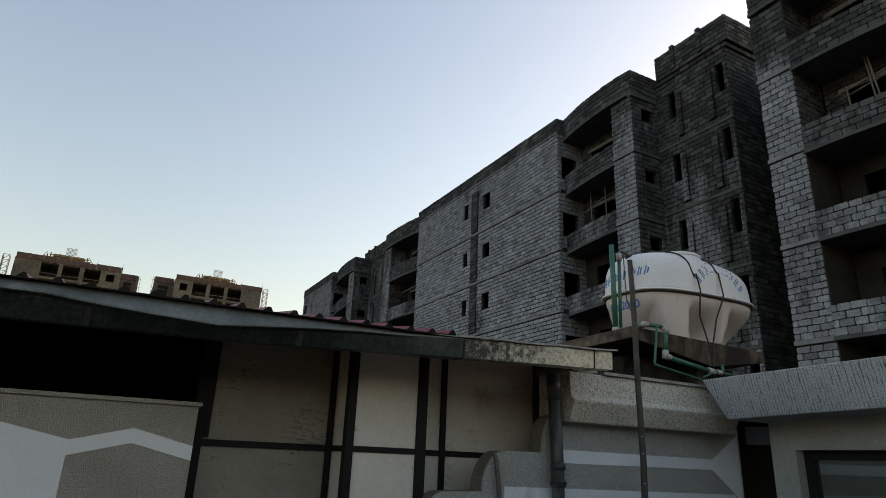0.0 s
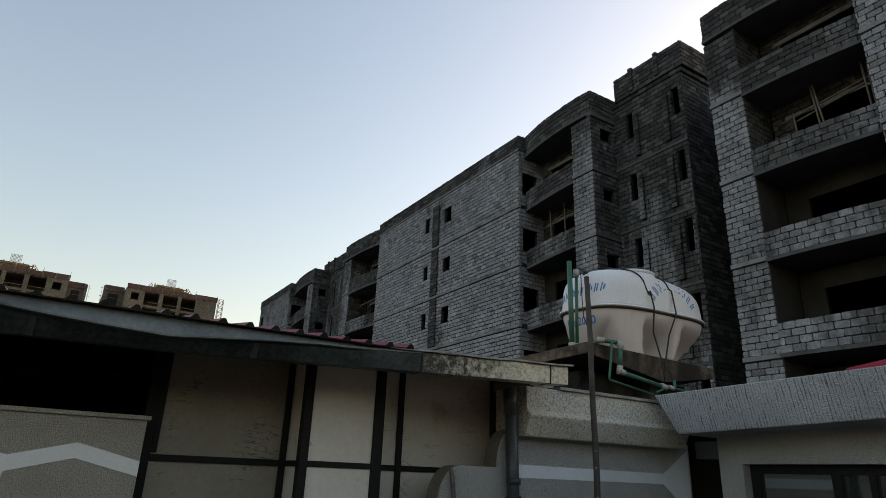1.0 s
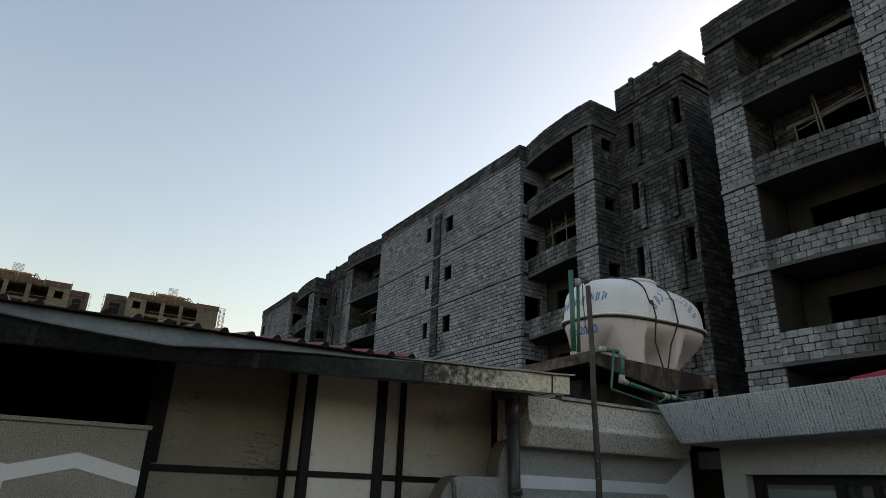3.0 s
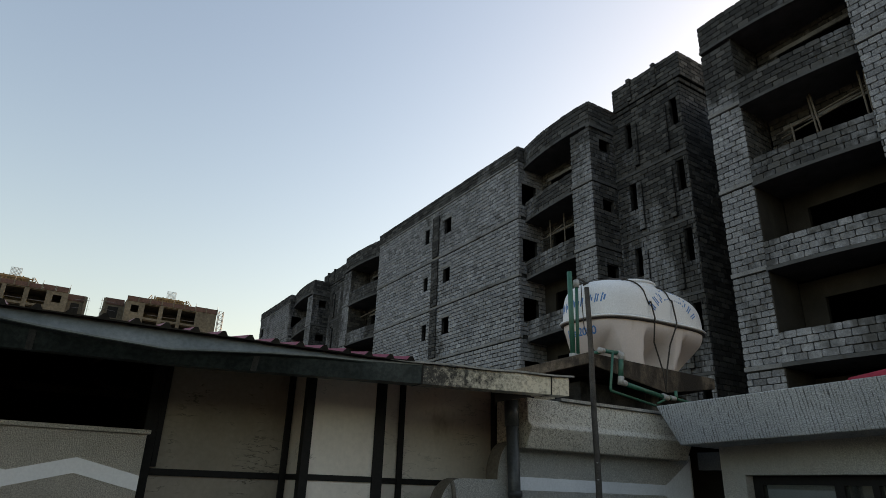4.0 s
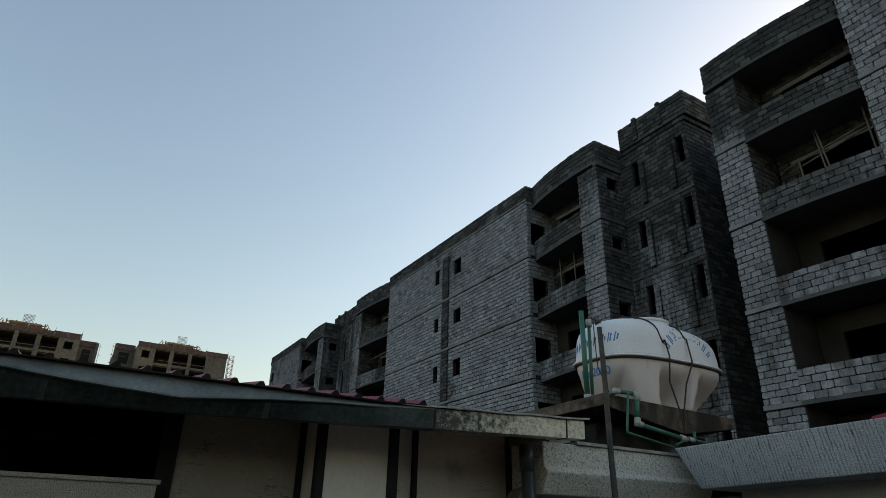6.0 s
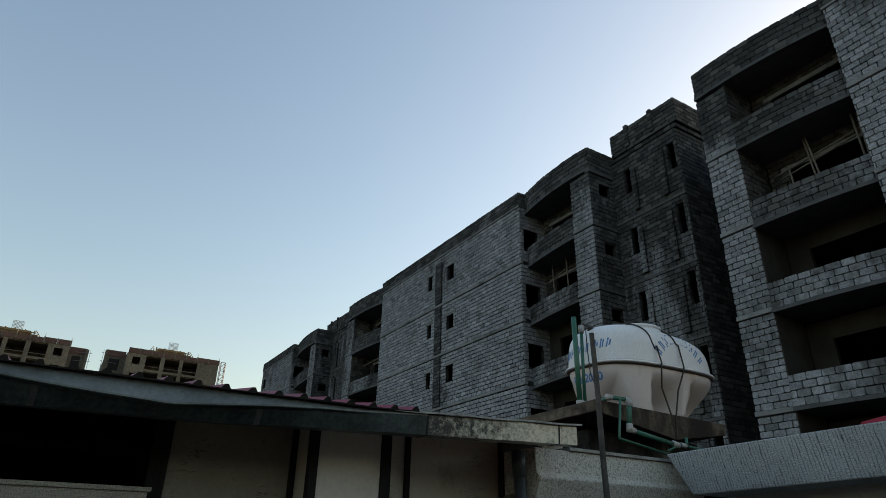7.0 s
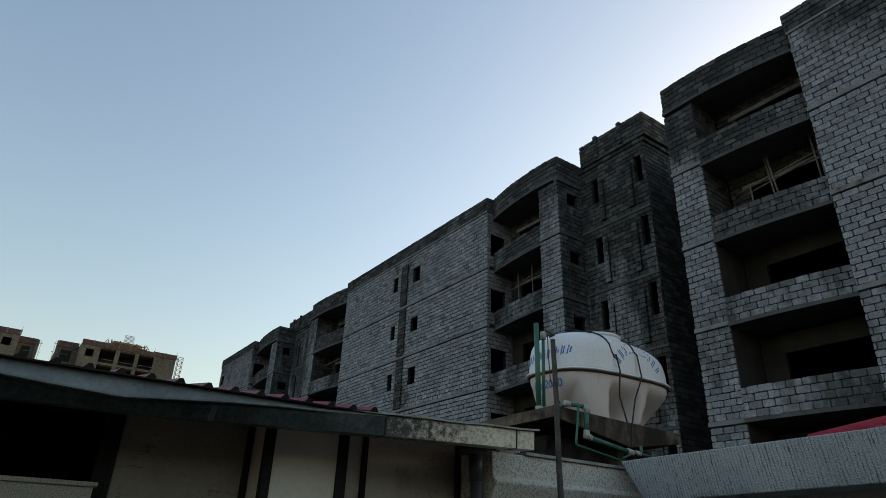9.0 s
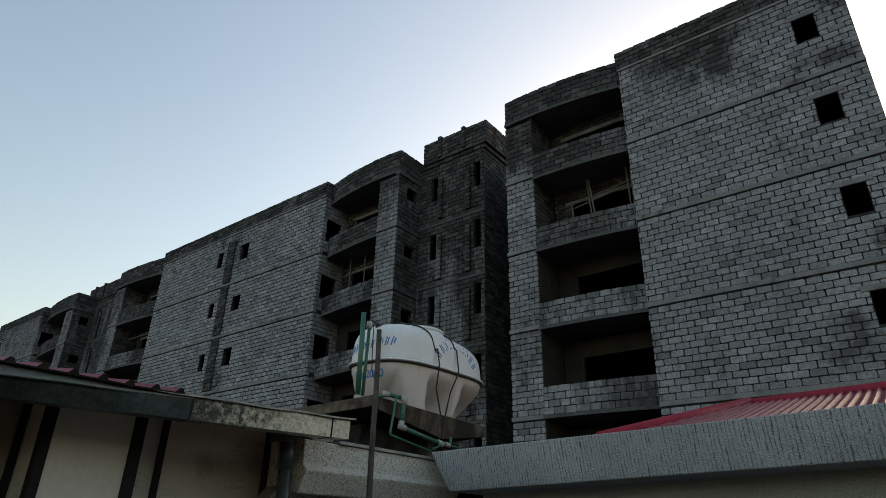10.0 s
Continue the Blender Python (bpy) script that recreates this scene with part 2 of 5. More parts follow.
bs = nt.nodes["Principled BSDF"]
old = bs.inputs["Base Color"].links[0].from_socket
geo = nt.nodes.new("ShaderNodeNewGeometry")
sep = nt.nodes.new("ShaderNodeSeparateXYZ")
nt.links.new(geo.outputs["Position"], sep.inputs[0])
# how strongly the painted glint shows along the gutter
worn = nt.nodes.new("ShaderNodeMapRange")
for k, v in enumerate((2.63, 3.6, -0.10, 0.17)):
    worn.inputs[k + 1].default_value = v
nt.links.new(sep.outputs["Y"], worn.inputs[0])
plus = nt.nodes.new("ShaderNodeMath")
nt.links.new(worn.outputs[0], plus.inputs[0])
nt.links.new(noise_at(nt, 24, 6, (1, 1, 1), 0.75), plus.inputs[1])
nt.links.new(mix(nt, old, (0.62, 0.57, 0.47), ramp(nt, plus.outputs[0], [(0.42, (0, 0, 0)), (0.70, (0.95, 0.95, 0.95))])), bs.inputs["Base Color"])
# lit copy of the gutter sheet, for the fold that faces the sky
M_GALV_LIT = rough_mat("weathered gutter sheet in its sky-lit tone", (0.08, 0.095, 0.094), (0.165, 0.185, 0.18), 3.0, rough=0.42, speck=0.4, grain=35, relief=0.2, dist=0.003, stain=(0.32, 0.31, 0.28), stain_amt=-0.02, metal=0.25, streak=(1.6, 1.6, 2.0))
M_STRAP = rough_mat("dull sheet strap", (0.035, 0.036, 0.035), (0.06, 0.061, 0.06), 9.0, rough=0.5, metal=0.2)
M_ZINC = rough_mat("pale zinc sheet", (0.16, 0.165, 0.16), (0.30, 0.30, 0.29), 5.0, rough=0.5, grain=40, relief=0.2, dist=0.003, metal=0.4)
M_ROOF = plain_mat("maroon roof sheet", (0.20, 0.018, 0.045), 0.55, spec=0.25)
M_RED = plain_mat("faded red roof sheet", (0.22, 0.035, 0.055), 0.35, amt=0.3, grain=4, spec=0.16)
M_RED.node_tree.nodes["Principled BSDF"].inputs["Specular Tint"].default_value = (0.95, 0.85, 1.0, 1)
M_RED_CAP = plain_mat("red roof cap", (0.30, 0.03, 0.05), 0.55, amt=0.2, grain=6, spec=0.1)
M_PVC = rough_mat("grey downpipe plastic", (0.035, 0.04, 0.041), (0.065, 0.07, 0.072), 6, rough=0.32, grain=50, relief=0.1, stain=(0.3, 0.29, 0.27), stain_amt=-0.02)
M_TANK = rough_mat("white tank plastic", (0.62, 0.635, 0.66), (0.70, 0.715, 0.74), 1.5, rough=0.45, speck=0.35, grain=55, relief=0.15, dist=0.002, stain=(0.45, 0.42, 0.38), stain_amt=-0.02, spec=0.5)
M_TANK_LOW = rough_mat("pinkish tank plastic", (0.50, 0.445, 0.44), (0.60, 0.54, 0.535), 1.2, rough=0.45, speck=0.12, grain=40, relief=0.1, dist=0.002, stain=(0.36, 0.29, 0.25), stain_amt=0.0, spec=0.5)
M_BLUE = plain_mat("blue stencil paint", (0.03, 0.17, 0.42), 0.6)
M_RUBBER = plain_mat("dark rubber strap", (0.03, 0.025, 0.022), 0.7)
M_GREEN = plain_mat("green pipe plastic", (0.015, 0.11, 0.075), 0.45)
M_FITTING = plain_mat("grey pipe fitting", (0.33, 0.33, 0.32), 0.5)
M_WOOD = rough_mat("weathered wood", (0.10, 0.085, 0.07), (0.19, 0.165, 0.14), 8, grain=80, stain=(0.05, 0.04, 0.035), stain_amt=0.03, streak=(6, 6, 0.4))
M_POLE = rough_mat("grey weathered pole", (0.045, 0.04, 0.036), (0.095, 0.085, 0.076), 9, grain=80, stain=(0.03, 0.026, 0.022), stain_amt=0.05, streak=(6, 6, 0.4))
M_SLAB = rough_mat("rust stained slab", (0.024, 0.018, 0.014), (0.16, 0.125, 0.095), 7.0, relief=0.8, dist=0.01, stain=(0.02, 0.015, 0.012), stain_amt=0.14, grain=40)
# near black standing in for shade in the porch and under the roof
M_SHADE = rough_mat("near-black shade colour", (0.012, 0.011, 0.010), (0.03, 0.027, 0.023), 2.0, grain=30, spec=0.03)
# shaded copy of the weathered wood, for timber inside the porch
M_WOOD_SHADE = rough_mat("timber darkened as in shade", (0.018, 0.016, 0.014), (0.045, 0.039, 0.033), 8, grain=80, spec=0.05, streak=(6, 6, 0.4))
M_GROUND = rough_mat("dusty ground", (0.06, 0.053, 0.045), (0.10, 0.088, 0.074), 0.3, grain=12)
M_BOUNCE = rough_mat("unseen floor tone tuned for bounced light", (0.10, 0.08, 0.058), (0.145, 0.115, 0.085), 0.6, grain=30)
# tones of the unseen walls, set by how much light they bounce
M_SCREEN_DARK = rough_mat("dark brown of the unseen sky screen", (0.10, 0.085, 0.068), (0.15, 0.125, 0.10), 0.8)
M_SCREEN = rough_mat("dull ochre of the unseen sky screen", (0.24, 0.19, 0.135), (0.33, 0.27, 0.19), 0.8)
M_FARWALL = rough_mat("far raw plaster", (0.085, 0.076, 0.06), (0.17, 0.15, 0.115), 0.25, grain=2, relief=0.1)
M_FARBRICK = rough_mat("far red brick", (0.085, 0.05, 0.043), (0.125, 0.075, 0.064), 0.5, grain=3, relief=0.1)
M_YELLOW = plain_mat("yellow formwork timber", (0.2, 0.13, 0.06), 0.7, grain=1)
M_REBAR = plain_mat("steel bars", (0.13, 0.12, 0.12), 0.6)
M_GLASS, _n, _l, _b = nodes_of("window glass")
_b.inputs["Base Color"].default_value = (0.22, 0.24, 0.22, 1)
_b.inputs["Roughness"].default_value, _b.inputs["Metallic"].default_value = 0.04, 0.9

# ---- building blocks ----
class Geo:
    """Vertices and faces gathered for one mesh."""

    def __init__(self):
        self.v, self.f = [], []

    def hexa(self, p):
        """Eight corners: four below, four above, in the same order."""
        i = len(self.v)
        self.v += [tuple(q) for q in p]
        self.f += [(i + 3, i + 2, i + 1, i), (i + 4, i + 5, i + 6, i + 7), (i, i + 1, i + 5, i + 4), (i + 1, i + 2, i + 6, i + 5),
                   (i + 2, i + 3, i + 7, i + 6), (i + 3, i, i + 4, i + 7)]
        return self

    def box(self, x0, x1, y0, y1, z0, z1):
        return self.hexa([(x0, y0, z0), (x1, y0, z0), (x1, y1, z0), (x0, y1, z0), (x0, y0, z1), (x1, y0, z1), (x1, y1, z1), (x0, y1, z1)])

    def prism(self, pts, off):
        """A flat polygon, pushed by off."""
        i, n = len(self.v), len(pts)
        self.v += [tuple(p) for p in pts] + [tuple(Vector(p) + Vector(off)) for p in pts]
        self.f += [tuple(range(i, i + n)), tuple(range(i + 2 * n - 1, i + n - 1, -1))]
        self.f += [(i + k, i + n + k, i + n + (k + 1) % n, i + (k + 1) % n) for k in range(n)]
        return self

    def rings(self, rings, cap=True, close=True):
        i, n = len(self.v), len(rings[0])
        for r in rings:
            self.v += [tuple(p) for p in r]
        m = n if close else n - 1
        for a in range(len(rings) - 1):
            self.f += [(i + a * n + k, i + a * n + (k + 1) % n, i + (a + 1) * n + (k + 1) % n, i + (a + 1) * n + k) for k in range(m)]
        if cap:
            self.f += [tuple(range(i + n - 1, i - 1, -1)), tuple(range(i + (len(rings) - 1) * n, i + len(rings) * n))]
        return self

    def tube(self, pts, r, n=10, r_end=None):
        pts = [Vector(p) for p in pts]
        out = []
        for k, p in enumerate(pts):
            d = (pts[min(k + 1, len(pts) - 1)] - pts[max(k - 1, 0)]).normalized()
            u = d.cross(Vector((0, 0, 1)) if abs(d.z) < 0.9 else Vector((0, 1, 0))).normalized()
            w = d.cross(u)
            rr = r if r_end is None else r + (r_end - r) * k / (len(pts) - 1)
            out.append([p + (u * math.cos(6.2832 * j / n) + w * math.sin(6.2832 * j / n)) * rr for j in range(n)])
        return self.rings(out)

    def weld(self):
        """Joins boxes that touch into one body, without the faces inside it."""
        key, idx, seen = {}, [], {}
        for p in self.v:
            idx.append(key.setdefault(tuple(round(c, 4) for c in p), len(key)))
        for f in self.f:
            q = tuple(idx[i] for i in f)
            if len(set(q)) > 2:
                seen.setdefault(frozenset(q), []).append(q)
        self.v = list(key)
        self.f = [q[0] for q in seen.values() if len(q) == 1]
        return self

    def mesh(self, name, mat, smooth=False):
        me = bpy.data.meshes.new(name)
        me.from_pydata(self.v, [], self.f)
        me.materials.append(mat)
        if smooth:
            me.polygons.foreach_set("use_smooth", [True] * len(me.polygons))
        me.update()
        return me


def part(name, geo, mat, parent=None, label="", kind="", smooth=False, bevel=0.0):
    ob = new(name, geo.mesh(name, mat, smooth))
    if parent:
        ob.parent = parent
    if bevel:
        b = ob.modifiers.new("edge", "BEVEL")
        b.width, b.segments, b.limit_method = bevel, 2, "ANGLE"
    return tagged(ob, label, kind=kind)


def thing(name, label, category, group="", kind="", at=(0, 0, 0)):
    ob = new(name)
    ob.empty_display_size = 0.2
    ob.location = at
    return tagged(ob, label, category, group, kind)


BL, BH, JT, DEEP = 0.41, 0.21, 0.022, 0.040  # block pitch along and up, joint and its depth
rng = random.Random(5)


def block_shape(g, mapf, a0, a1, z0, z1, deep=DEEP + 0.004):
    """One block: a front face with knocked-off corners, set a little inside its foot."""
    j = lambda s: rng.uniform(-s, s)
    d = j(0.009)
    e, c = 0.004, min(0.026, (a1 - a0) * 0.2)
    ring = [(a0 + c, z0), (a1 - c, z0), (a1, z0 + c * 0.8), (a1, z1 - c * 0.8), (a1 - c, z1), (a0 + c, z1), (a0, z1 - c * 0.8), (a0, z0 + c * 0.8)]
    am, zm = (a0 + a1) / 2, (z0 + z1) / 2
    i = len(g.v)
    g.v += [mapf(a, z, -deep) for a, z in ring]
    g.v += [mapf(a - math.copysign(e, a - am) + j(0.006), z - math.copysign(e, z - zm) + j(0.006), d + j(0.004)) for a, z in ring]
    g.f.append(tuple(range(i + 8, i + 16)))
    g.f += [(i + k, i + (k + 1) % 8, i + 8 + (k + 1) % 8, i + 8 + k) for k in range(8)]


def block_rows(mapf, u0, u1, z0, z1, holes=(), phase=0.0, joint=JT):
    """The blocks of a wall as (a0, a1, z0, z1), cut where holes are."""
    out = []
    rows = max(1, round((z1 - z0) / BH))
    h = (z1 - z0) / rows
    for r in range(rows):
        za, zb = z0 + r * h, z0 + (r + 1) * h
        zm = (za + zb) / 2
        spans = [(u0, u1)]
        for ha, hb, hz0, hz1 in holes:
            if hz0 < zm < hz1:
                spans = [s for a, b in spans for s in ((a, min(b, ha)), (max(a, hb), b)) if s[1] - s[0] > 0.02]
        shift = (r % 2) * BL / 2 + phase
        for a, b in spans:
            k0 = math.floor((a - shift) / BL)
            a, b = a + rng.uniform(0, 0.022), b - rng.uniform(0, 0.022)
            cuts = [a] + [c for c in (shift + BL * k + rng.uniform(-0.03, 0.03) for k in range(k0, k0 + int((b - a) / BL) + 3)) if a + 0.06 < c < b - 0.06] + [b]
            for p, q in zip(cuts, cuts[1:]):
                w = joint * rng.uniform(0.3, 0.75)      # joints wider here and tighter there
                out.append((p + joint * rng.uniform(0.3, 0.8), q - w, za + joint * rng.uniform(0.25, 0.65), zb - joint * rng.uniform(0.25, 0.65)))
    return out


def core_cells(g, mapf, u0, u1, z0, z1, holes, thick, step=None):
    """The body of a wall behind its blocks, with the openings left out."""
    us = sorted({u0, u1, *[h[k] for h in holes for k in (0, 1) if u0 < h[k] < u1]})
    if step:
        us = sorted({*us, *[u0 + (u1 - u0) * k / step for k in range(step + 1)]})
    zs = sorted({z0, z1, *[h[k] for h in holes for k in (2, 3) if z0 < h[k] < z1]})
    f, k = -DEEP, -thick
    for a, b in zip(us, us[1:]):
        for c, d in zip(zs, zs[1:]):
            if not any(h[0] - 1e-6 < (a + b) / 2 < h[1] and h[2] < (c + d) / 2 < h[3] for h in holes):
                g.hexa([mapf(a, c, f), mapf(b, c, f), mapf(b, c, k), mapf(a, c, k), mapf(a, d, f), mapf(b, d, f), mapf(b, d, k), mapf(a, d, k)])
    g.weld()


def block_wall(parent, mapf, u0, u1, z0, z1, holes=(), mat=None, thick=0.2, step=None, phase=0.0, courses=None, label="", single=None, joint=JT, inset=0.055, ragged=0.0):
    """A wall part of mortar with its blocks on the face. courses: storeys (z0, z1) to lay in; single: a stretch (u0, u1, z0, z1) whose blocks are objects of their own."""
    g = Geo()
    core_cells(g, mapf, u0 + inset, u1 - inset, z0, z1 - ragged, holes, thick, step)
    wall = part("wall", g, M_MORTAR, parent, label)
    gb, loose = Geo(), []
    for c0, c1 in courses or [(z0, z1)]:
        for a, b, c, d in block_rows(mapf, u0, u1, c0, c1, holes, phase, joint):
            if ragged and d > z1 - 0.05:        # an uneven top course
                d -= rng.uniform(0, ragged * 1.2)
            if single and single[0] < a and b < single[1] and single[2] < c and d < single[3] and len(loose) < 300:
                loose.append((a, b, c, d))
            else:
                block_shape(gb, mapf, a, b, c, d)
    part("blockwork", gb, mat or M_BLOCK, wall, kind="stuff")
    LOOSE.extend((wall, mapf, q, mat or M_BLOCK) for q in loose)
    return wall


LOOSE = []  # blocks laid singly, at the end of the file


def plane_map(ox, oy, ux, uy, nx, ny):
    """A wall that starts at (ox, oy), runs along (ux, uy) and faces (nx, ny)."""
    return lambda u, z, d: (ox + ux * u + nx * d, oy + uy * u + ny * d, z)

# ---- ground ----
g = Geo()
g.v += [(-900, -500, 0), (500, -500, 0), (500, 900, 0), (-900, 900, 0)]
g.f.append((0, 1, 2, 3))
tagged(part("ground", g, M_GROUND), "bare dusty earth ground round the buildings", "ground", kind="structure")

# unseen floor added to set the warm light bounced onto the near walls
tagged(part("yard_floor", Geo().box(-5.25, 5.5, -7, 6.45, 0.0, 0.03), M_BOUNCE), "unseen yard floor added to tune bounced light", "floor", kind="structure")

# ---- the unfinished apartment block ----
D = 18.45                                   # its front, in metres ahead
S = [14.80, 11.70, 8.63, 5.55, 2.48]        # undersides of the floor bands, from the top down
BAND, GAP = 0.15, 0.04                      # band height, open joint under it
COR, TOP = 18.05, 18.94                     # roof band and parapet top
BACK = D + 9.0
block_of_flats = thing("apartment_building", "unfinished five storey apartment building of bare grey concrete blocks", "building", at=(-22, D, 0))
block_of_flats.location = (0, 0, 0)
FRONT = plane_map(0, D, 1, 0, 0, -1)


def storeys(lo=0.0, hi=COR):
    """Where courses are laid between the floor bands."""
    out = [(lo, S[4] - GAP)]
    for k in (4, 3, 2, 1):
        out.append((S[k] + BAND, S[k - 1] - GAP))
    out.append((S[0] + BAND, hi))
    return out


def bands(x0, x1, y=D, ends=0.0):
    """The edges of the floor slabs, a little proud of the blocks."""
    for z in S:
        part("floor_band", Geo().box(x0 - ends, x1 + ends, y - 0.03, y + 0.15, z, z + BAND), M_BAND, block_of_flats, "stained concrete floor band", bevel=0.012)


def lintel(x0, x1, y, z, face=-1):
    part("lintel", Geo().box(x0 - 0.2, x1 + 0.2, y - 0.03, y + 0.12, z, z + 0.16), M_BAND, block_of_flats, "rough cast concrete lintel", bevel=0.012)


def blind_wall(x0, x1, windows, shaft=None, single=None, phase=0.0, mat=M_BLOCK, joint=JT):
    """A long flat stretch with small window holes, roof band and parapet."""
    holes = []
    for z in S:
        for a, b, lo, hi in windows:
            holes.append((a, b, z + lo, z + hi))
            lintel(a, b, D, z + hi)
    block_wall(block_of_flats, FRONT, x0, x1, 0, COR, holes, mat, courses=storeys(), label="bare block wall with small window holes", single=single, phase=phase, joint=joint)
    part("roof_band", Geo().box(x0, x1, D - 0.05, D + 0.2, COR, COR + 0.1), M_BAND, block_of_flats, "mould stained roof band", bevel=0.012)
    block_wall(block_of_flats, plane_map(0, D - 0.05, 1, 0, 0, -1), x0 - 0.04, x1 + 0.04, COR + 0.1, TOP, (), M_BLOCK_STAINED, label="mould stained block parapet", ragged=0.012)
    bands(x0, x1)
    if shaft:
        a, b = shaft
        for c, d in storeys():
            if c < 1:
                continue
            block_wall(block_of_flats, plane_map(0, D - 0.1, 1, 0, 0, -1), a, b, c, d - (0.4 if d == COR else 0), (), M_BLOCK_SHUT, thick=0.098, label="black stained projecting pipe shaft")


def loggia(xw, xp, roof_bow=(0.39, 0.84), bow_ab=(0.45, 0.45), lift=(0, 0, 0, 0, 0, 0), inner_mat=M_BLOCK_SHADE):
    """Open balconies with a bowed front between a wall at xw and a pier that ends at xp."""
    sg = 1 if xp > xw else -1
    L = abs(xp - xw)
    pier = 1.27
    inner = L - pier
    ab = [bow_ab]                           # set-back at the wall, bulge between
    bow = lambda u: D + ab[0][0] * (1 - u / L) - ab[0][1] * (u / L) * (1 - u / L)
    if sg > 0:
        curve = lambda u, z, d: (xw + u, bow(u) - d, z)
        span = lambda a, b: (a, b)
    else:
        curve = lambda u, z, d: (xw - (L - u), bow(L - u) - d, z)
        span = lambda a, b: (L - b, L - a)
    # pier: front and the two sides
    pa, pb = sorted((xp, xp - sg * pier))
    block_wall(block_of_flats, FRONT, pa, pb, 0, COR - 0.5, (), M_BLOCK_PIER, courses=storeys(hi=COR - 0.5), label="bare block pier beside the balconies")
    for z in S:
        part("floor_band", Geo().box(pa - 0.01, pb + 0.01, D - 0.03, D + 0.15, z, z + BAND), M_BAND, block_of_flats, "stained concrete floor band", bevel=0.012)
    xi = xp - sg * pier
    if sg < 0:      # side of the pier that faces the balcony, seen through the opening
        block_wall(block_of_flats, plane_map(xi, D, 0, 1, 1, 0), 0.0, 1.6, S[1], COR, (), M_BLOCK_SHADE, courses=storeys()[4:], label="inner side of the block pier")
        part("wall", Geo().box(xi - 0.2, xi, D + 0.03, D + 1.6, 0, S[1]), M_PLASTER_SHADE, block_of_flats, "shade dark plastered inner side of the pier")
    else:           # end of the long wall, with a door hole onto each balcony
        holes = [(0.27, 1.2, z + 0.85, z + 2.02) for z in S]
        block_wall(block_of_flats, plane_map(xw, D, 0, 1, 1, 0), 0.0, 1.7, 0, COR, holes, M_BLOCK, courses=storeys(), label="end of the block wall with door holes")
    # shade-coloured fill behind the small window holes
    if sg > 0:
        part("wall", Geo().box(xi, xi + 0.15, D + 0.21, D + 1.6, 0, COR - 0.5), M_INNER_SHADE, block_of_flats, "shade dark plaster inner side of the pier")
    # slabs, parapets, back wall, storey by storey
    lo, hi = min(xw, xi), max(xw, xi)
    n = 14
    for k, z in enumerate([COR - 0.21, *S]):
        top = k == 0
        ab[0] = roof_bow if top else bow_ab
        u_end = L if top else inner + 0.02
        g = Geo()
        us = [u_end * i / n for i in range(n + 1)]
        x = lambda u: xw + sg * u
        z += lift[k]
        zb = z - 0.17
        for a, b in zip(us, us[1:]):
            q = [(x(a), bow(a) - 0.03, zb), (x(b), bow(b) - 0.03, zb), (x(b), D + 1.7, zb), (x(a), D + 1.7, zb)]
            g.hexa(q + [(p[0], p[1], zb + 0.12) for p in q])
        g.weld()
        part("balcony_slab", g, M_CONC, block_of_flats, "bowed cast concrete balcony slab")
        a, b = span(0.0, u_end)
        if top:
            block_wall(block_of_flats, plane_map(xw + (0.04 if sg > 0 else -0.04), D - 0.05, 0, 1, sg, 0), 0.0, 0.75, COR, TOP, (), M_BLOCK_STAINED, label="end of the mould stained parapet", ragged=0.012)
            part("roof_slab", Geo().box(min(xw, xp) - 0.05, max(xw, xp) + 0.05, D + 0.7, D + 2.2, zb + 0.25, zb + 0.4), M_CONC, block_of_flats, "cast concrete roof slab")
            block_wall(block_of_flats, curve, a, b, zb + 0.12, TOP - 0.01, (), M_BLOCK_STAINED, thick=0.18, step=n, label="bowed block parapet of the roof", ragged=0.012)
        else:
            block_wall(block_of_flats, curve, a, b, zb + 0.12, z + (0.95 if k == 1 else 0.82 if k < 4 else 0.88), (), M_BLOCK_STAINED if k < 3 else M_BLOCK_LOW, thick=0.15, step=n, label="bowed block balcony parapet", ragged=0.012)
    for k, z in enumerate(S):
        ceil = (S[k - 1] if k else COR - 0.21) - 0.17
        hole = (lo + 0.75, hi - 0.25, z + 0.95, z + 2.3)
        m = plane_map(0, D + 1.6, 1, 0, 0, -1)
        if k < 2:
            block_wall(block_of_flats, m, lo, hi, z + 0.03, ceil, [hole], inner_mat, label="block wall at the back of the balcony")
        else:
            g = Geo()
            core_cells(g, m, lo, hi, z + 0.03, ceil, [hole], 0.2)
            part("wall", g, M_INNER_SHADE, block_of_flats, "shade dark plastered wall at the back of the balcony")
        if k < 2:
            part("lintel", Geo().box(lo + 0.5, hi - 0.05, D + 1.58, D + 1.7, z + 2.3, z + 2.46), M_BAND, block_of_flats, "rough cast concrete lintel")


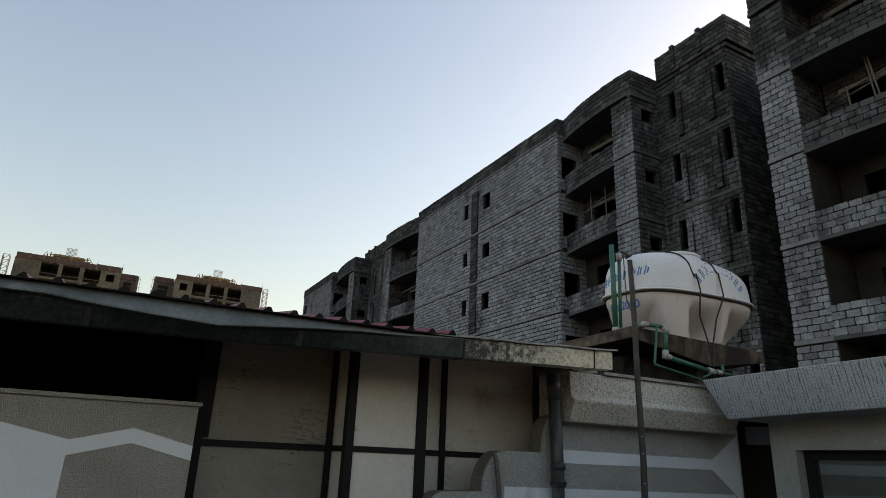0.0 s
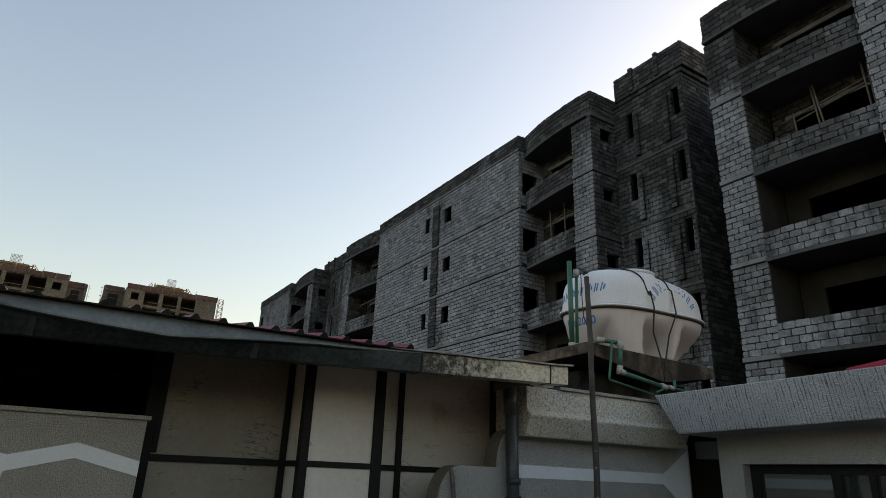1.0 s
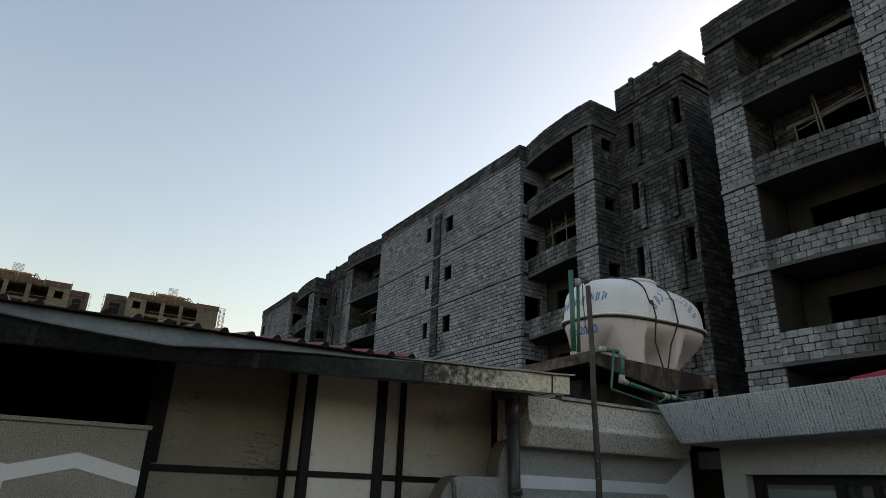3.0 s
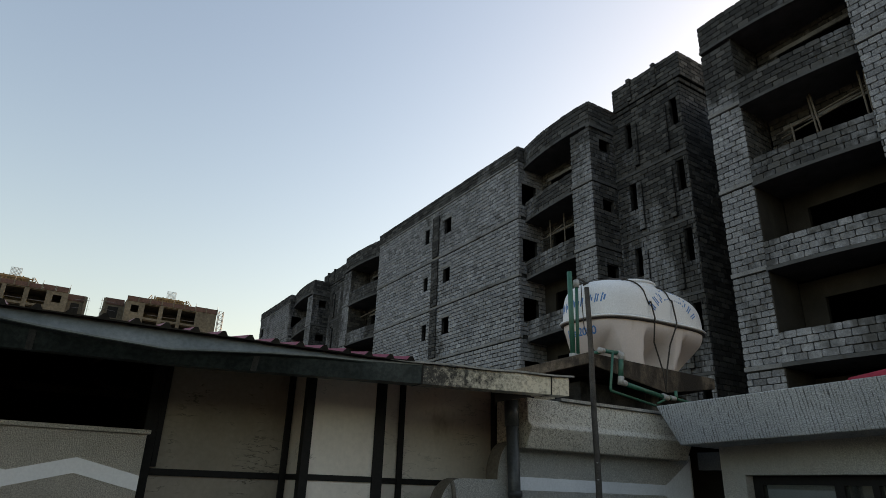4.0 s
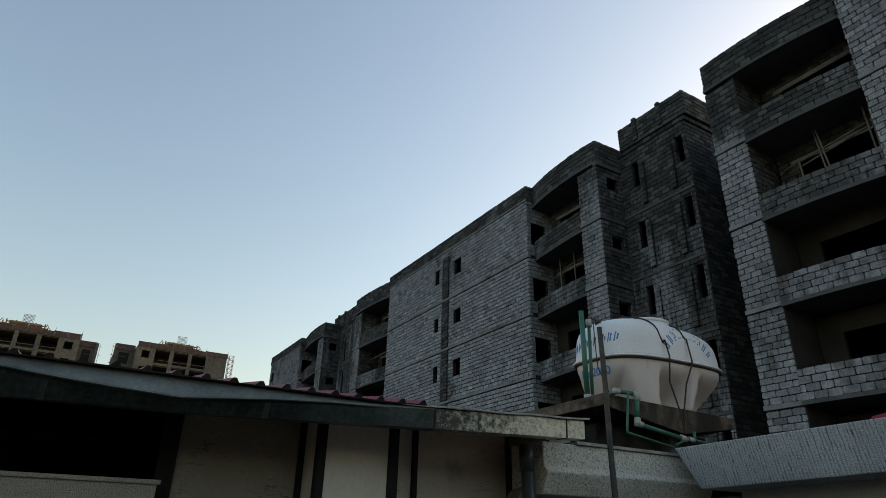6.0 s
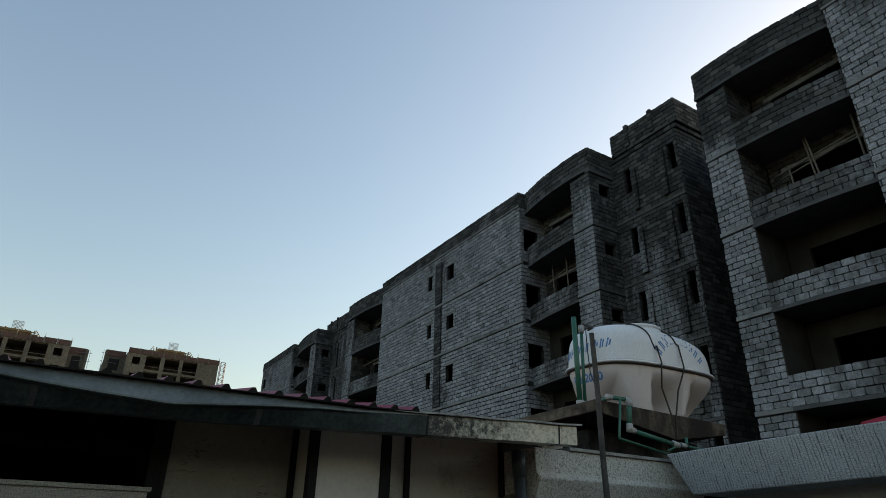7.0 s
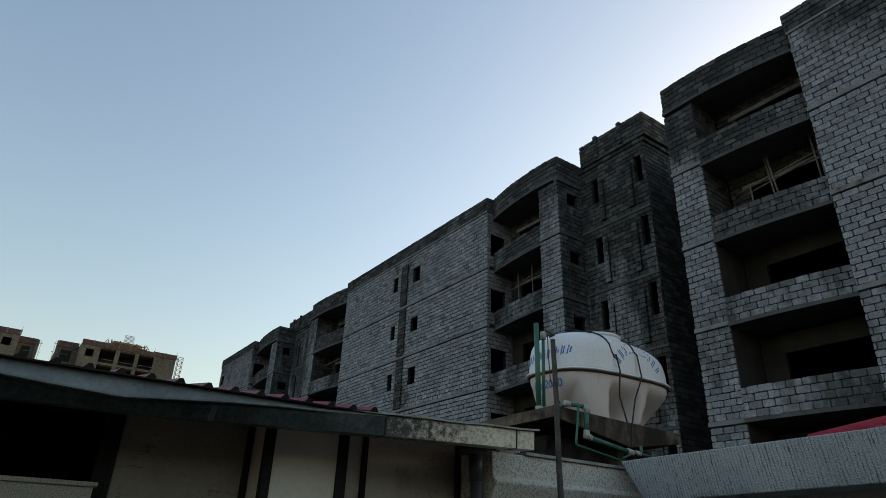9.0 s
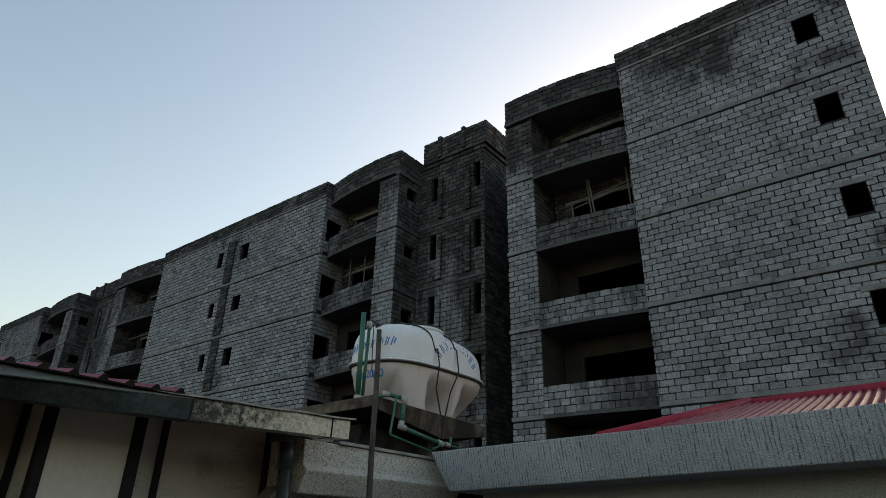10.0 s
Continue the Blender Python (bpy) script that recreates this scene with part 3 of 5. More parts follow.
def stair_tower(x0, x1, xr, mat=M_BLOCK_TOWER, back=0.22):
    """A set-back stair tower between two piers, black with mould: x0 its inner corner, x1 its free corner, xr the next pier."""
    Y = 20.0
    m = plane_map(0, Y, 1, 0, 0, -1)
    T5 = [17.85, 14.80, 11.75, 8.70, 5.65]
    holes = []
    for z in T5:
        holes += [(x0 + 0.72, x0 + 1.06, z - 1.43, z - 0.12), (x1 - 0.57, x1 - 0.22, z - 1.43, z)]
    cuts = [0, *[z - 2.75 for z in reversed(T5)], 18.4]
    block_wall(block_of_flats, m, x0, x1, 0, 18.4, holes, mat, label="mould blackened block wall of the stair tower",
               courses=[(a + (0.12 if a else 0), b) for a, b in zip(cuts, cuts[1:])])
    for z in cuts[1:-1]:
        part("floor_band", Geo().box(x0, x1 + 0.02, Y - 0.03, Y + 0.1, z, z + 0.12), M_CONC, block_of_flats, "mould stained concrete floor band")
    # the tower's free side: mould, with the slot's shade added to its colour
    block_wall(block_of_flats, plane_map(x1, Y, 0, 1, 1, 0), 0.0, 3.0, 0, 18.4, (), M_BLOCK_BLACK, label="black side of the stair tower, mould and shade in its colour")
    part("wall", Geo().box(x0, x1, Y + 3.0, Y + 3.2, 0, 19.0), M_INNER_SHADE, block_of_flats, "shade dark wall inside the stair tower")
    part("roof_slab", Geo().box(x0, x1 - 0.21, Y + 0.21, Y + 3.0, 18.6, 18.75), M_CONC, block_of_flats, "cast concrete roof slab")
    part("wall", Geo().box(x0 - 0.01, x0 + 0.19, Y + 0.21, Y + 3.0, 0, 18.6), M_INNER_SHADE, block_of_flats, "shade dark wall inside the stair tower")
    # projecting strips beside the slit windows
    for z in T5:
        for a, w, up in ((x0 + 1.18, 0.30, 0.35), (x1 - 0.98, 0.30, 0.2)):
            block_wall(block_of_flats, plane_map(0, Y - 0.14, 1, 0, 0, -1), a, a + w, z - 2.45, z - up, (), mat, thick=0.139, label="projecting block strip beside a slit window")
    # parapet with its overhang and stubs
    for dx0, dx1, yy, z0, z1 in ((0.0, 0.09, Y - 0.05, 18.4, 18.62), (back, 0.22, Y - 0.12, 18.62, 19.86)):
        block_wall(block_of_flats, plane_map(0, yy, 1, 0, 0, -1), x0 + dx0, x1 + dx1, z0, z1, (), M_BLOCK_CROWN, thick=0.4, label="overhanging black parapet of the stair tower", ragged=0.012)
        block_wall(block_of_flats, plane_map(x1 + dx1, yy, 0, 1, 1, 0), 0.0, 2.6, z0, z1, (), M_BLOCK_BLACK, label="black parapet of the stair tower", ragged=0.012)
    for a in (x0 + 0.93 + back, x0 + 2.33 + back):
        block_wall(block_of_flats, plane_map(0, Y - 0.2, 1, 0, 0, -1), a, a + 0.26, 18.75, 19.95, (), M_BLOCK_CROWN, thick=0.3, label="block stub on the tower parapet")
    # return of the pier that meets the tower, with a small window hole a storey
    holes = [(0.62, 1.3, z + 1.76, z + 2.36) for z in S]
    block_wall(block_of_flats, plane_map(x0, D, 0, 1, 1, 0), 0.0, Y - D + 0.2, 0, COR - 0.5, holes, M_BLOCK_STAINED, courses=storeys(hi=COR - 0.5), label="side of the block pier with small window holes")
    block_wall(block_of_flats, plane_map(x0 + 0.04, D, 0, 1, 1, 0), 0.0, Y - D + 0.35, COR - 0.3, TOP - 0.01, (), M_BLOCK_STAINED, label="mould stained side parapet", ragged=0.012)
    part("roof_band", Geo().box(x0 - 0.2, x0 + 0.08, D - 0.03, Y, COR - 0.5, COR - 0.3), M_CONC, block_of_flats, "mould stained roof band")
    for z in S:
        part("floor_band", Geo().box(x0 - 0.15, x0 + 0.025, D - 0.025, Y, z, z + BAND), M_CONC, block_of_flats, "mould stained concrete floor band")
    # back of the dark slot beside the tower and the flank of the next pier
    part("wall", Geo().box(x1 - 0.3, xr + 0.2, Y + 3.0, Y + 3.2, 0, 18.0), M_INNER_SHADE, block_of_flats, "shade dark wall at the back of the slot")
    part("wall", Geo().box(xr, xr + 0.19, D + 0.2, Y + 3.0, 0, 18.0), M_INNER_SHADE, block_of_flats, "shade dark flank of the next pier")


XE, XA, XP = 1.03, -6.25, -11.30            # right end, wall and pier of the right-hand flats
XQ, XR, XL = -17.15, -22.24, -37.94         # pier, wall ends of the middle flats
XP2, XQ2, XR2, XL2 = -43.9, -50.6, -56.5, -65.8  # the same again in the far flats
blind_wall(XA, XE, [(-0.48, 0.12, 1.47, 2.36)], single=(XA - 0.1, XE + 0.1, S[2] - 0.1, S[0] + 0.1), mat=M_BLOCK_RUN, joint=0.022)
loggia(XA, XP, (0.42, 0.75), (0.2, 0.65), (0, 0, 0, 0.1, 0.16, 0.16))
stair_tower(XQ, -13.4, XP, M_BLOCK_TOWER_NEAR)
loggia(XR, XQ)
blind_wall(XL, XR, [(-29.25, -28.55, 1.3, 2.32), (-31.45, -31.0, 1.3, 2.32)], shaft=(-30.5, -29.75), mat=M_BLOCK_SHAFT, joint=0.032)
# black blocks at the back stand in for this balcony's shade
loggia(XL, XP2, (0.42, 0.75), (0.2, 0.65), inner_mat=M_BLOCK_BLACK)
stair_tower(XQ2, -46.1, XP2, back=-1.5)
loggia(XR2, XQ2)
blind_wall(XL2, XR2, [(-65.1, -64.5, 1.3, 2.32)], joint=0.04)

# inside: floors, roof and rear walls keep the rooms dark, helped by shade-coloured plaster
for z in (*S, COR - 0.1):
    for a, b in ((XP, XE - 0.2), (XP2, XQ), (XL2 + 0.2, XQ2)):
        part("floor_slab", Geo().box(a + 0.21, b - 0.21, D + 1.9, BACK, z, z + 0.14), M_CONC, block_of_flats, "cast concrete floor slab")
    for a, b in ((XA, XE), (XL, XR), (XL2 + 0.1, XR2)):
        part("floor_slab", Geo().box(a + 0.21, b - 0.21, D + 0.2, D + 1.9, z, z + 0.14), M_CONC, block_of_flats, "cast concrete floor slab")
part("wall", Geo().box(XL2, XE, BACK, BACK + 0.2, 0, TOP), M_INNER_SHADE, block_of_flats, "rear block wall")
part("wall", Geo().box(XE - 0.2, XE, D + 0.2, BACK, 0, TOP), M_INNER_SHADE, block_of_flats, "end wall of raw blocks")
part("wall", Geo().box(XL2, XL2 + 0.2, D + 0.2, BACK, 0, TOP), M_INNER_SHADE, block_of_flats, "end wall of raw blocks")
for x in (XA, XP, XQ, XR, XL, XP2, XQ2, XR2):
    part("wall", Geo().box(x - 0.1, x + 0.1, D + 1.81, BACK, 0, COR), M_INNER_SHADE, block_of_flats, "shade dark cross wall")


def stick(pts, r, group):
    ob = thing("timber_prop", "thin rough timber prop standing in a balcony", "prop", group)
    part("pole", Geo().tube(pts, r, 6), M_WOOD, ob, smooth=True)


for pts in ([(-8.25, 19.5, 14.6), (-8.05, 19.45, 12.6)], [(-8.35, 19.55, 14.6), (-8.2, 19.5, 12.6)], [(-6.75, 19.5, 14.6), (-6.7, 19.5, 12.6)], [(-6.62, 19.6, 14.6), (-6.6, 19.55, 12.6)],
            [(-9.05, 19.6, 13.9), (-9.0, 19.6, 12.6)], [(-9.6, 19.62, 13.7), (-6.6, 19.62, 14.05)], [(-9.5, 19.7, 13.55), (-6.6, 19.7, 13.95)]):
    stick(pts, 0.035, "props in the balconies")
for pts in ([(-21.2, 19.6, 14.6), (-21.15, 19.6, 12.6)], [(-20.2, 19.6, 14.6), (-20.15, 19.6, 12.6)], [(-21.95, 19.66, 13.75), (-19.6, 19.66, 13.85)], [(-21.6, 19.7, 13.8), (-20.4, 19.7, 14.1)]):
    stick(pts, 0.035, "props in the balconies")
for dz in (0.0, -3.1):
    stick([(-42.0, 19.2, 12.9 + dz + 0.9), (-38.2, 19.2, 12.9 + dz + 0.95)], 0.04, "props in the balconies")

# ---- the low annex: metal roof, gutter and panelled wall ----
def along(a, b, s):
    return Vector(a).lerp(Vector(b), s)


# roof sheet: trapezoid ribs that run down to the gutter
roof = thing("metal_roof", "dark maroon ribbed sheet metal roof over the annex", "roof")
def between(pts, y):
    """Straight lines from point to point."""
    for (a, p), (b, q) in zip(pts, pts[1:]):
        if a <= y <= b:
            return p + (q - p) * (y - a) / (b - a)
    return pts[-1][1]


GUT = lambda y: -3.92 + 0.096 * y           # the gutter's line
EDGE = [(-8, 2.71), (-0.34, 2.692), (0.34, 2.679), (0.9, 2.672), (1.83, 2.66), (2.2, 2.672), (2.8, 2.684), (3.6, 2.708)]  # top of the gutter along y
prof = []
for k in range(-38, 16):
    y = -0.277 + (0.1655 * k - 0.00047 * k * k if k > 0 else 0.1655 * k)
    prof += [(y - 0.036, 0.0), (y - 0.010, 0.027), (y + 0.009, 0.027), (y + 0.024, 0.0)]
lo, hi = [], []
for y, h in prof:
    lo.append((GUT(y) + 0.03, y, between(EDGE, y) + 0.007 + h + 0.002 * math.sin(5 * y)))
    hi.append((GUT(y) - 4.6, y, 3.41 + h))
n = len(lo)
g = Geo()
g.v += lo + hi + [(p[0], p[1], p[2] - 0.003) for p in lo + hi]
g.f += [(i, i + 1, n + i + 1, n + i) for i in range(n - 1)] + [(2 * n + i, 3 * n + i, 3 * n + i + 1, 2 * n + i + 1) for i in range(n - 1)]
g.f += [(i, 2 * n + i, 2 * n + i + 1, i + 1) for i in range(n - 1)]
part("roof_sheet", g, M_ROOF, roof)
# near-black strip put in for the shade in the rib openings
g = Geo()
foot = [(x, y, between(EDGE, y) - 0.001) for x, y, z in lo]
g.v += [(x + 0.003, y, z + 0.0005) for x, y, z in lo] + [(x + 0.003, y, z) for x, y, z in foot] + [(x - 0.012, y, z - 0.004) for x, y, z in lo] + [(x - 0.012, y, z) for x, y, z in foot]
g.f += [(i, i + 1, n + i + 1, n + i) for i in range(n - 1)] + [(2 * n + i, 3 * n + i, 3 * n + i + 1, 2 * n + i + 1) for i in range(n - 1)]
part("closure", g, M_SHADE, roof, "black strip standing in for the shade under the ribs")

# gutter: three lengths with straps over the joints and a closed end
gutter = thing("gutter", "shade darkened weathered galvanised sheet metal box gutter, dented along its lip", "gutter")


LIP = [(-8, 2.67), (-0.32, 2.625), (0.0, 2.592), (0.24, 2.575), (0.56, 2.556), (0.76, 2.572), (1.15, 2.604), (1.43, 2.623), (1.8, 2.635), (2.2, 2.655), (3.6, 2.692)]  # folded lip


def gutter_ring(y, out=0.0):
    x, zb, ze = GUT(y), 2.488 + 0.026 * max(0, y - 0.7), between(EDGE, y)
    zl = between(LIP, y)
    fold = 0.045 if y < 1.0 else max(0.004, 0.045 - 0.045 * (y - 1.0))
    o = out
    inn = 0.05 if y < 0.9 else max(0.0, 0.05 - 0.05 * (y - 0.9))
    w = 0.004 * math.sin(7 * y) + 0.003 * math.sin(17 * y + 1)
    return [(x - 0.012, y, ze + o * 0.2), (x + fold + w + o, y, zl + 0.006), (x + fold + w + o, y, zl - 0.006), (x + 0.006 + w + o, y, zl - 0.016), (x - inn + w + o, y, zb - o),
            (x - 0.13 - o, y, zb - o), (x - 0.14 - o, y, ze - 0.015), (x - 0.135, y, ze - 0.015), (x - 0.126, y, zb + 0.008), (x - inn - 0.01, y, zb + 0.008), (x - 0.018, y, ze - 0.015)]


cuts = [-6.0, -2.4, -0.10, 1.08, 2.20, 3.30]
for a, b in zip(cuts, cuts[1:]):
    n = max(6, int((b - a) / 0.06))
    g = Geo().rings([gutter_ring(a + (b - a) * k / n) for k in range(n + 1)])
    ob = part("gutter_length", g, M_GALV_GLINT if a > 2 else M_GALV_SHADE, gutter, "spangled sheet with a painted glint" if a > 2 else "")
    if a < 2:       # the sloped fold over it, skylight put into its paler colour
        g, rows = Geo(), []
        for k in range(n + 1):
            q = gutter_ring(a + (b - a) * k / n)
            rows.append([(q[0][0], q[0][1], q[0][2] + 0.003), (q[1][0] + 0.004, q[1][1], q[1][2] + 0.002), (q[1][0] + 0.004, q[1][1], q[1][2] - 0.008), (q[0][0], q[0][1], q[0][2] - 0.006)])
        part("fold", g.rings(rows), M_GALV_LIT, ob, "weathered fold over the gutter, skylight in its paler colour")
    if b < 2:       # a strip over the joint, on the face below the lip
        r0, r1 = gutter_ring(b - 0.022, 0.004), gutter_ring(b + 0.012, 0.004)
        part("joint_strap", Geo().hexa([r0[3], r1[3], r1[4], r0[4], *[(p[0] - 0.006, p[1], p[2]) for p in (r0[3], r1[3], r1[4], r0[4])]]), M_STRAP, ob)
    else:           # the last joints are plain folds
        part("joint_strap", Geo().rings([gutter_ring(b - 0.006, 0.003), gutter_ring(b + 0.006, 0.003)]), M_STEEL, ob, "dark folded seam")
part("end_cap", Geo().rings([gutter_ring(3.306, 0.0), gutter_ring(3.47, 0.0)]), M_GALV_GLINT, gutter)
g = Geo()
n = 40
wave = lambda y: between(EDGE, y) + 0.004 + 0.003 * math.sin(11 * y)
ring = lambda y: [(GUT(y) - 0.02, y, wave(y) + 0.001), (GUT(y) + 0.03, y, wave(y) + 0.004), (GUT(y) + 0.03, y, wave(y) - 0.009), (GUT(y) - 0.02, y, wave(y) - 0.003)]
g.rings([ring(1.95 + 1.55 * k / n) for k in range(n + 1)])
part("flashing", g, M_ZINC, gutter, "thin bent metal flashing on the gutter edge")

# downpipe
pipe = thing("downpipe", "dark grey plastic downpipe under the gutter end", "pipe")
X, Y = -4.18, 3.40
part("pipe", Geo().tube([(X, Y - 0.03, 2.50), (X, Y - 0.005, 1.8), (X, Y, 0.27)], 0.052, 18), M_PVC, pipe, smooth=True)
part("socket", Geo().tube([(X, Y - 0.035, 2.57), (X, Y - 0.026, 2.36)], 0.060, 18), M_PVC, pipe, "scuffed grey pipe socket", smooth=True)
for z in (1.83, 1.70):
    part("coupling", Geo().tube([(X, Y, z + 0.03), (X, Y, z - 0.02)], 0.060, 18), M_PVC, pipe, smooth=True)
part("bracket", Geo().tube([(X, Y, 1.722), (X, Y, 1.700)], 0.064, 18), M_GALV_SHADE, pipe)

# panelled wall with its bay
PX = -5.6
annex_wall = tagged(part("annex_wall", Geo().box(PX - 0.2, PX - 0.03, 0.84, 5.2, 0, 3.0), M_RENDER), "plastered annex wall behind the panels", "wall", kind="structure")
BAYX = -5.18


def panel(y0, y1, z0, z1, x=PX):
    part("panel", Geo().box(x - 0.03, x, y0, y1, z0, z1), M_PANEL, annex_wall, "cream painted panel with fine scratches")


def batten(pts, name="batten"):
    part(name, Geo().box(*pts), M_STEEL, annex_wall, "dark painted steel frame bar", bevel=0.004)


RAIL = 1.912
for z0, z1 in ((0.0, RAIL), (RAIL, 2.92)):
    part("panel", Geo().box(PX - 0.03, PX, 0.855, 1.97, z0, z1), M_PANEL_BROWN, annex_wall, "darker brown scratched panel")
    panel(2.66, 3.10, z0, z1)
    panel(3.10, 4.45, z0, z1)
    part("panel", Geo().box(BAYX - 0.03, BAYX, 1.97, 2.66, z0, z1), M_PANEL, annex_wall, "cream painted panel with fine scratches")
    part("panel", Geo().box(PX, BAYX - 0.031, 1.97, 2.0, z0, z1), M_PANEL, annex_wall, "cream painted side panel of the bay")
    part("panel", Geo().box(PX, BAYX - 0.031, 2.63, 2.66, z0, z1), M_PANEL, annex_wall, "cream painted side panel of the bay")
batten((PX, PX + 0.03, 0.76, 0.855, 0, 2.95), "post")
batten((PX, PX + 0.028, 0.855, 0.90, 1.95, 2.95))
batten((PX, PX + 0.03, 1.91, 1.966, 0, 2.95))
batten((BAYX - 0.06, BAYX + 0.02, 1.935, 2.01, 0, 2.95), "post")
batten((BAYX - 0.06, BAYX + 0.02, 2.60, 2.70, 0, 2.95), "post")
batten((PX, PX + 0.03, 3.07, 3.13, 0, 2.95))
# last post, drawn wide to darken the gap beside the panels
batten((PX, PX + 0.06, 4.30, 4.75, 0, 2.95), "post")
for y0, y1 in ((0.855, 1.91), (2.70, 3.07), (3.13, 4.28)):
    batten((PX, PX + 0.022, y0, y1, RAIL - 0.026, RAIL + 0.026), "rail")
batten((BAYX, BAYX + 0.016, 2.01, 2.60, RAIL - 0.024, RAIL + 0.024), "rail")
batten((PX + 0.03, BAYX - 0.06, 1.955, 1.97, RAIL - 0.024, RAIL + 0.024), "rail")
# dark strip put in for the shade of the gap by the downpipe
part("end_board", Geo().box(-5.40, -5.33, 4.07, 4.62, 2.0, 2.84), M_STEEL, annex_wall, "dark strip for the shaded gap at the end of the panels")
# eaves: rafters and a shade dark sheet under the roof
for k in range(8):
    y = -4.4 + k * 0.95
    g = Geo().hexa([(-8.4, y, 3.05), (GUT(y) - 0.16, y, 2.61), (GUT(y) - 0.16, y + 0.06, 2.61), (-8.4, y + 0.06, 3.05),
                    (-8.4, y, 3.15), (GUT(y) - 0.16, y, 2.68), (GUT(y) - 0.16, y + 0.06, 2.68), (-8.4, y + 0.06, 3.15)])
    tagged(part("rafter", g, M_WOOD), "dark weathered timber rafter under the sheet roof", "rafter", "rafters under the roof")
tagged(part("roof_sheet_end", Geo().prism([(-8.6, 1.95, 3.38), (-3.85, 1.95, 2.655), (-3.75, 3.4, 2.675), (-5.25, 4.9, 2.90), (-8.6, 4.9, 3.38)], (0, 0, 0.01)), M_ROOF),
       "flat maroon sheet that closes the roof end", "roof", kind="structure")
# near-black sheet added under the roof for the porch's shade
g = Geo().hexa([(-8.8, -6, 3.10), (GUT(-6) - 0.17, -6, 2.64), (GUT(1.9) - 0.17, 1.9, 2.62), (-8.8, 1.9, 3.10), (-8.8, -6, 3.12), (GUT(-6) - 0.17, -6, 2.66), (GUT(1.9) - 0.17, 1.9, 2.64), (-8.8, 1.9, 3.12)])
tagged(part("soffit", g, M_SHADE), "shade dark sheet added under the metal roof", "ceiling", kind="structure")
# the eaves lie at 1.17 times the drawn distance from the yard's middle, at eye height
eaves = Matrix.Translation((0, 0, 1.85)) @ Matrix.Scale(1.17, 4) @ Matrix.Translation((0, 0, -1.85))
for ob in [*bpy.data.objects]:
    if ob.type == "MESH" and (ob.name.split(".")[0] in ("rafter", "soffit", "roof_sheet_end") or any(o in (roof, gutter, pipe) for o in (ob.parent, ob.parent and ob.parent.parent))):
        ob.data.transform(eaves)
# porch behind the low wall, its shade put into near-black walls
tagged(part("porch_back_wall", Geo().box(-9.0, -8.8, -6, 4.6, 0, 3.3), M_SHADE), "shade dark wall at the back of the porch", "wall", kind="structure")
tagged(part("porch_side_wall", Geo().box(-8.8, PX - 0.2, 0.84, 1.0, 0, 3.0), M_SHADE), "shade dark side wall of the porch", "wall", kind="structure")

# added to shut light out of the porch's open end
tagged(part("porch_end_wall", Geo().box(-8.8, -4.2, -6.2, -6.0, 0, 3.1), M_SHADE), "shade dark end wall added to keep light out of the porch", "wall", kind="structure")

beam_p = thing("porch_beam", "timber beam on a post under the porch roof, shade in its colour", "beam")
part("beam", Geo().box(-6.66, -6.56, -5.9, 0.80, 2.55, 2.62), M_WOOD_SHADE, beam_p, bevel=0.006)
part("post", Geo().box(-6.65, -6.57, -0.36, -0.27, 0, 2.549), M_WOOD_SHADE, beam_p, bevel=0.006)
part("brace", Geo().hexa([(-6.64, 0.40, 2.66), (-6.58, 0.40, 2.66), (-6.58, 0.83, 2.55), (-6.64, 0.83, 2.55), (-6.64, 0.40, 2.72), (-6.58, 0.40, 2.72), (-6.58, 0.83, 2.61), (-6.64, 0.83, 2.61)]), M_WOOD_SHADE, beam_p, bevel=0.006)

# low rendered wall with a painted zigzag
WX = -5.25
low = tagged(part("low_wall", Geo().box(WX - 0.18, WX, -6, 0.745, 0, 2.165), M_RENDER), "rough cast low wall with a white painted zigzag band", "wall", kind="structure")
part("coping", Geo().box(WX - 0.2, WX + 0.022, -6, 0.768, 2.168, 2.2), M_RENDER, low, "thin rendered coping", bevel=0.006)
zig = [(-1.35, 1.83), (-0.95, 1.93), (-0.5, 1.975), (-0.08, 1.885), (0.32, 1.985), (0.745, 1.876)]
for (a, p), (b, q) in zip(zig[2:], zig[3:]):
    part("painted_band", Geo().prism([(WX + 0.001, a, p), (WX + 0.001, b, q), (WX + 0.001, b, q - 0.105), (WX + 0.001, a, p - 0.105)], (0.004, 0, 0)), M_WHITE, low, "white painted band")
part("painted_field", Geo().prism([(WX + 0.001, -3, 2.0), (WX + 0.001, -0.5, 1.98), (WX + 0.001, -0.08, 1.885), (WX + 0.001, -0.08, 0.6), (WX + 0.001, -3, 0.6)], (0.003, 0, 0)), M_WHITE, low, "white painted field")

# rendered wall with scalloped end, white band and heavy eaves beam
RX = -4.98
pts = [(4.06, 2.32)]
for y0, z0, w, h in ((4.06, 1.955, 0.20, 0.36), (3.44, 1.60, 0.245, 0.355), (2.82, 1.25, 0.24, 0.345)):  # quarter rounds, with a ledge between
    for k in range(13):
        a = radians(90 * k / 12)
        pts.append((y0 - w * math.sin(a), z0 + h * math.cos(a)))
g = Geo().prism([(RX, y, z) for y, z in [*pts, (2.58, 0), (6.75, 0), (6.75, 2.32)]], (-0.03, 0, 0))
wall_r = tagged(part("rendered_wall", g, M_RENDER_GREY), "grey rendered wall with a scalloped end and white bands", "wall", kind="structure")
part("reveal", Geo().prism([(RX - 0.031, y, z) for y, z in [*pts, (2.58, 0), (6.75, 0), (6.75, 2.32)]], (-0.19, 0, 0)), M_REVEAL, wall_r, "smooth brown plaster behind the scalloped edge")
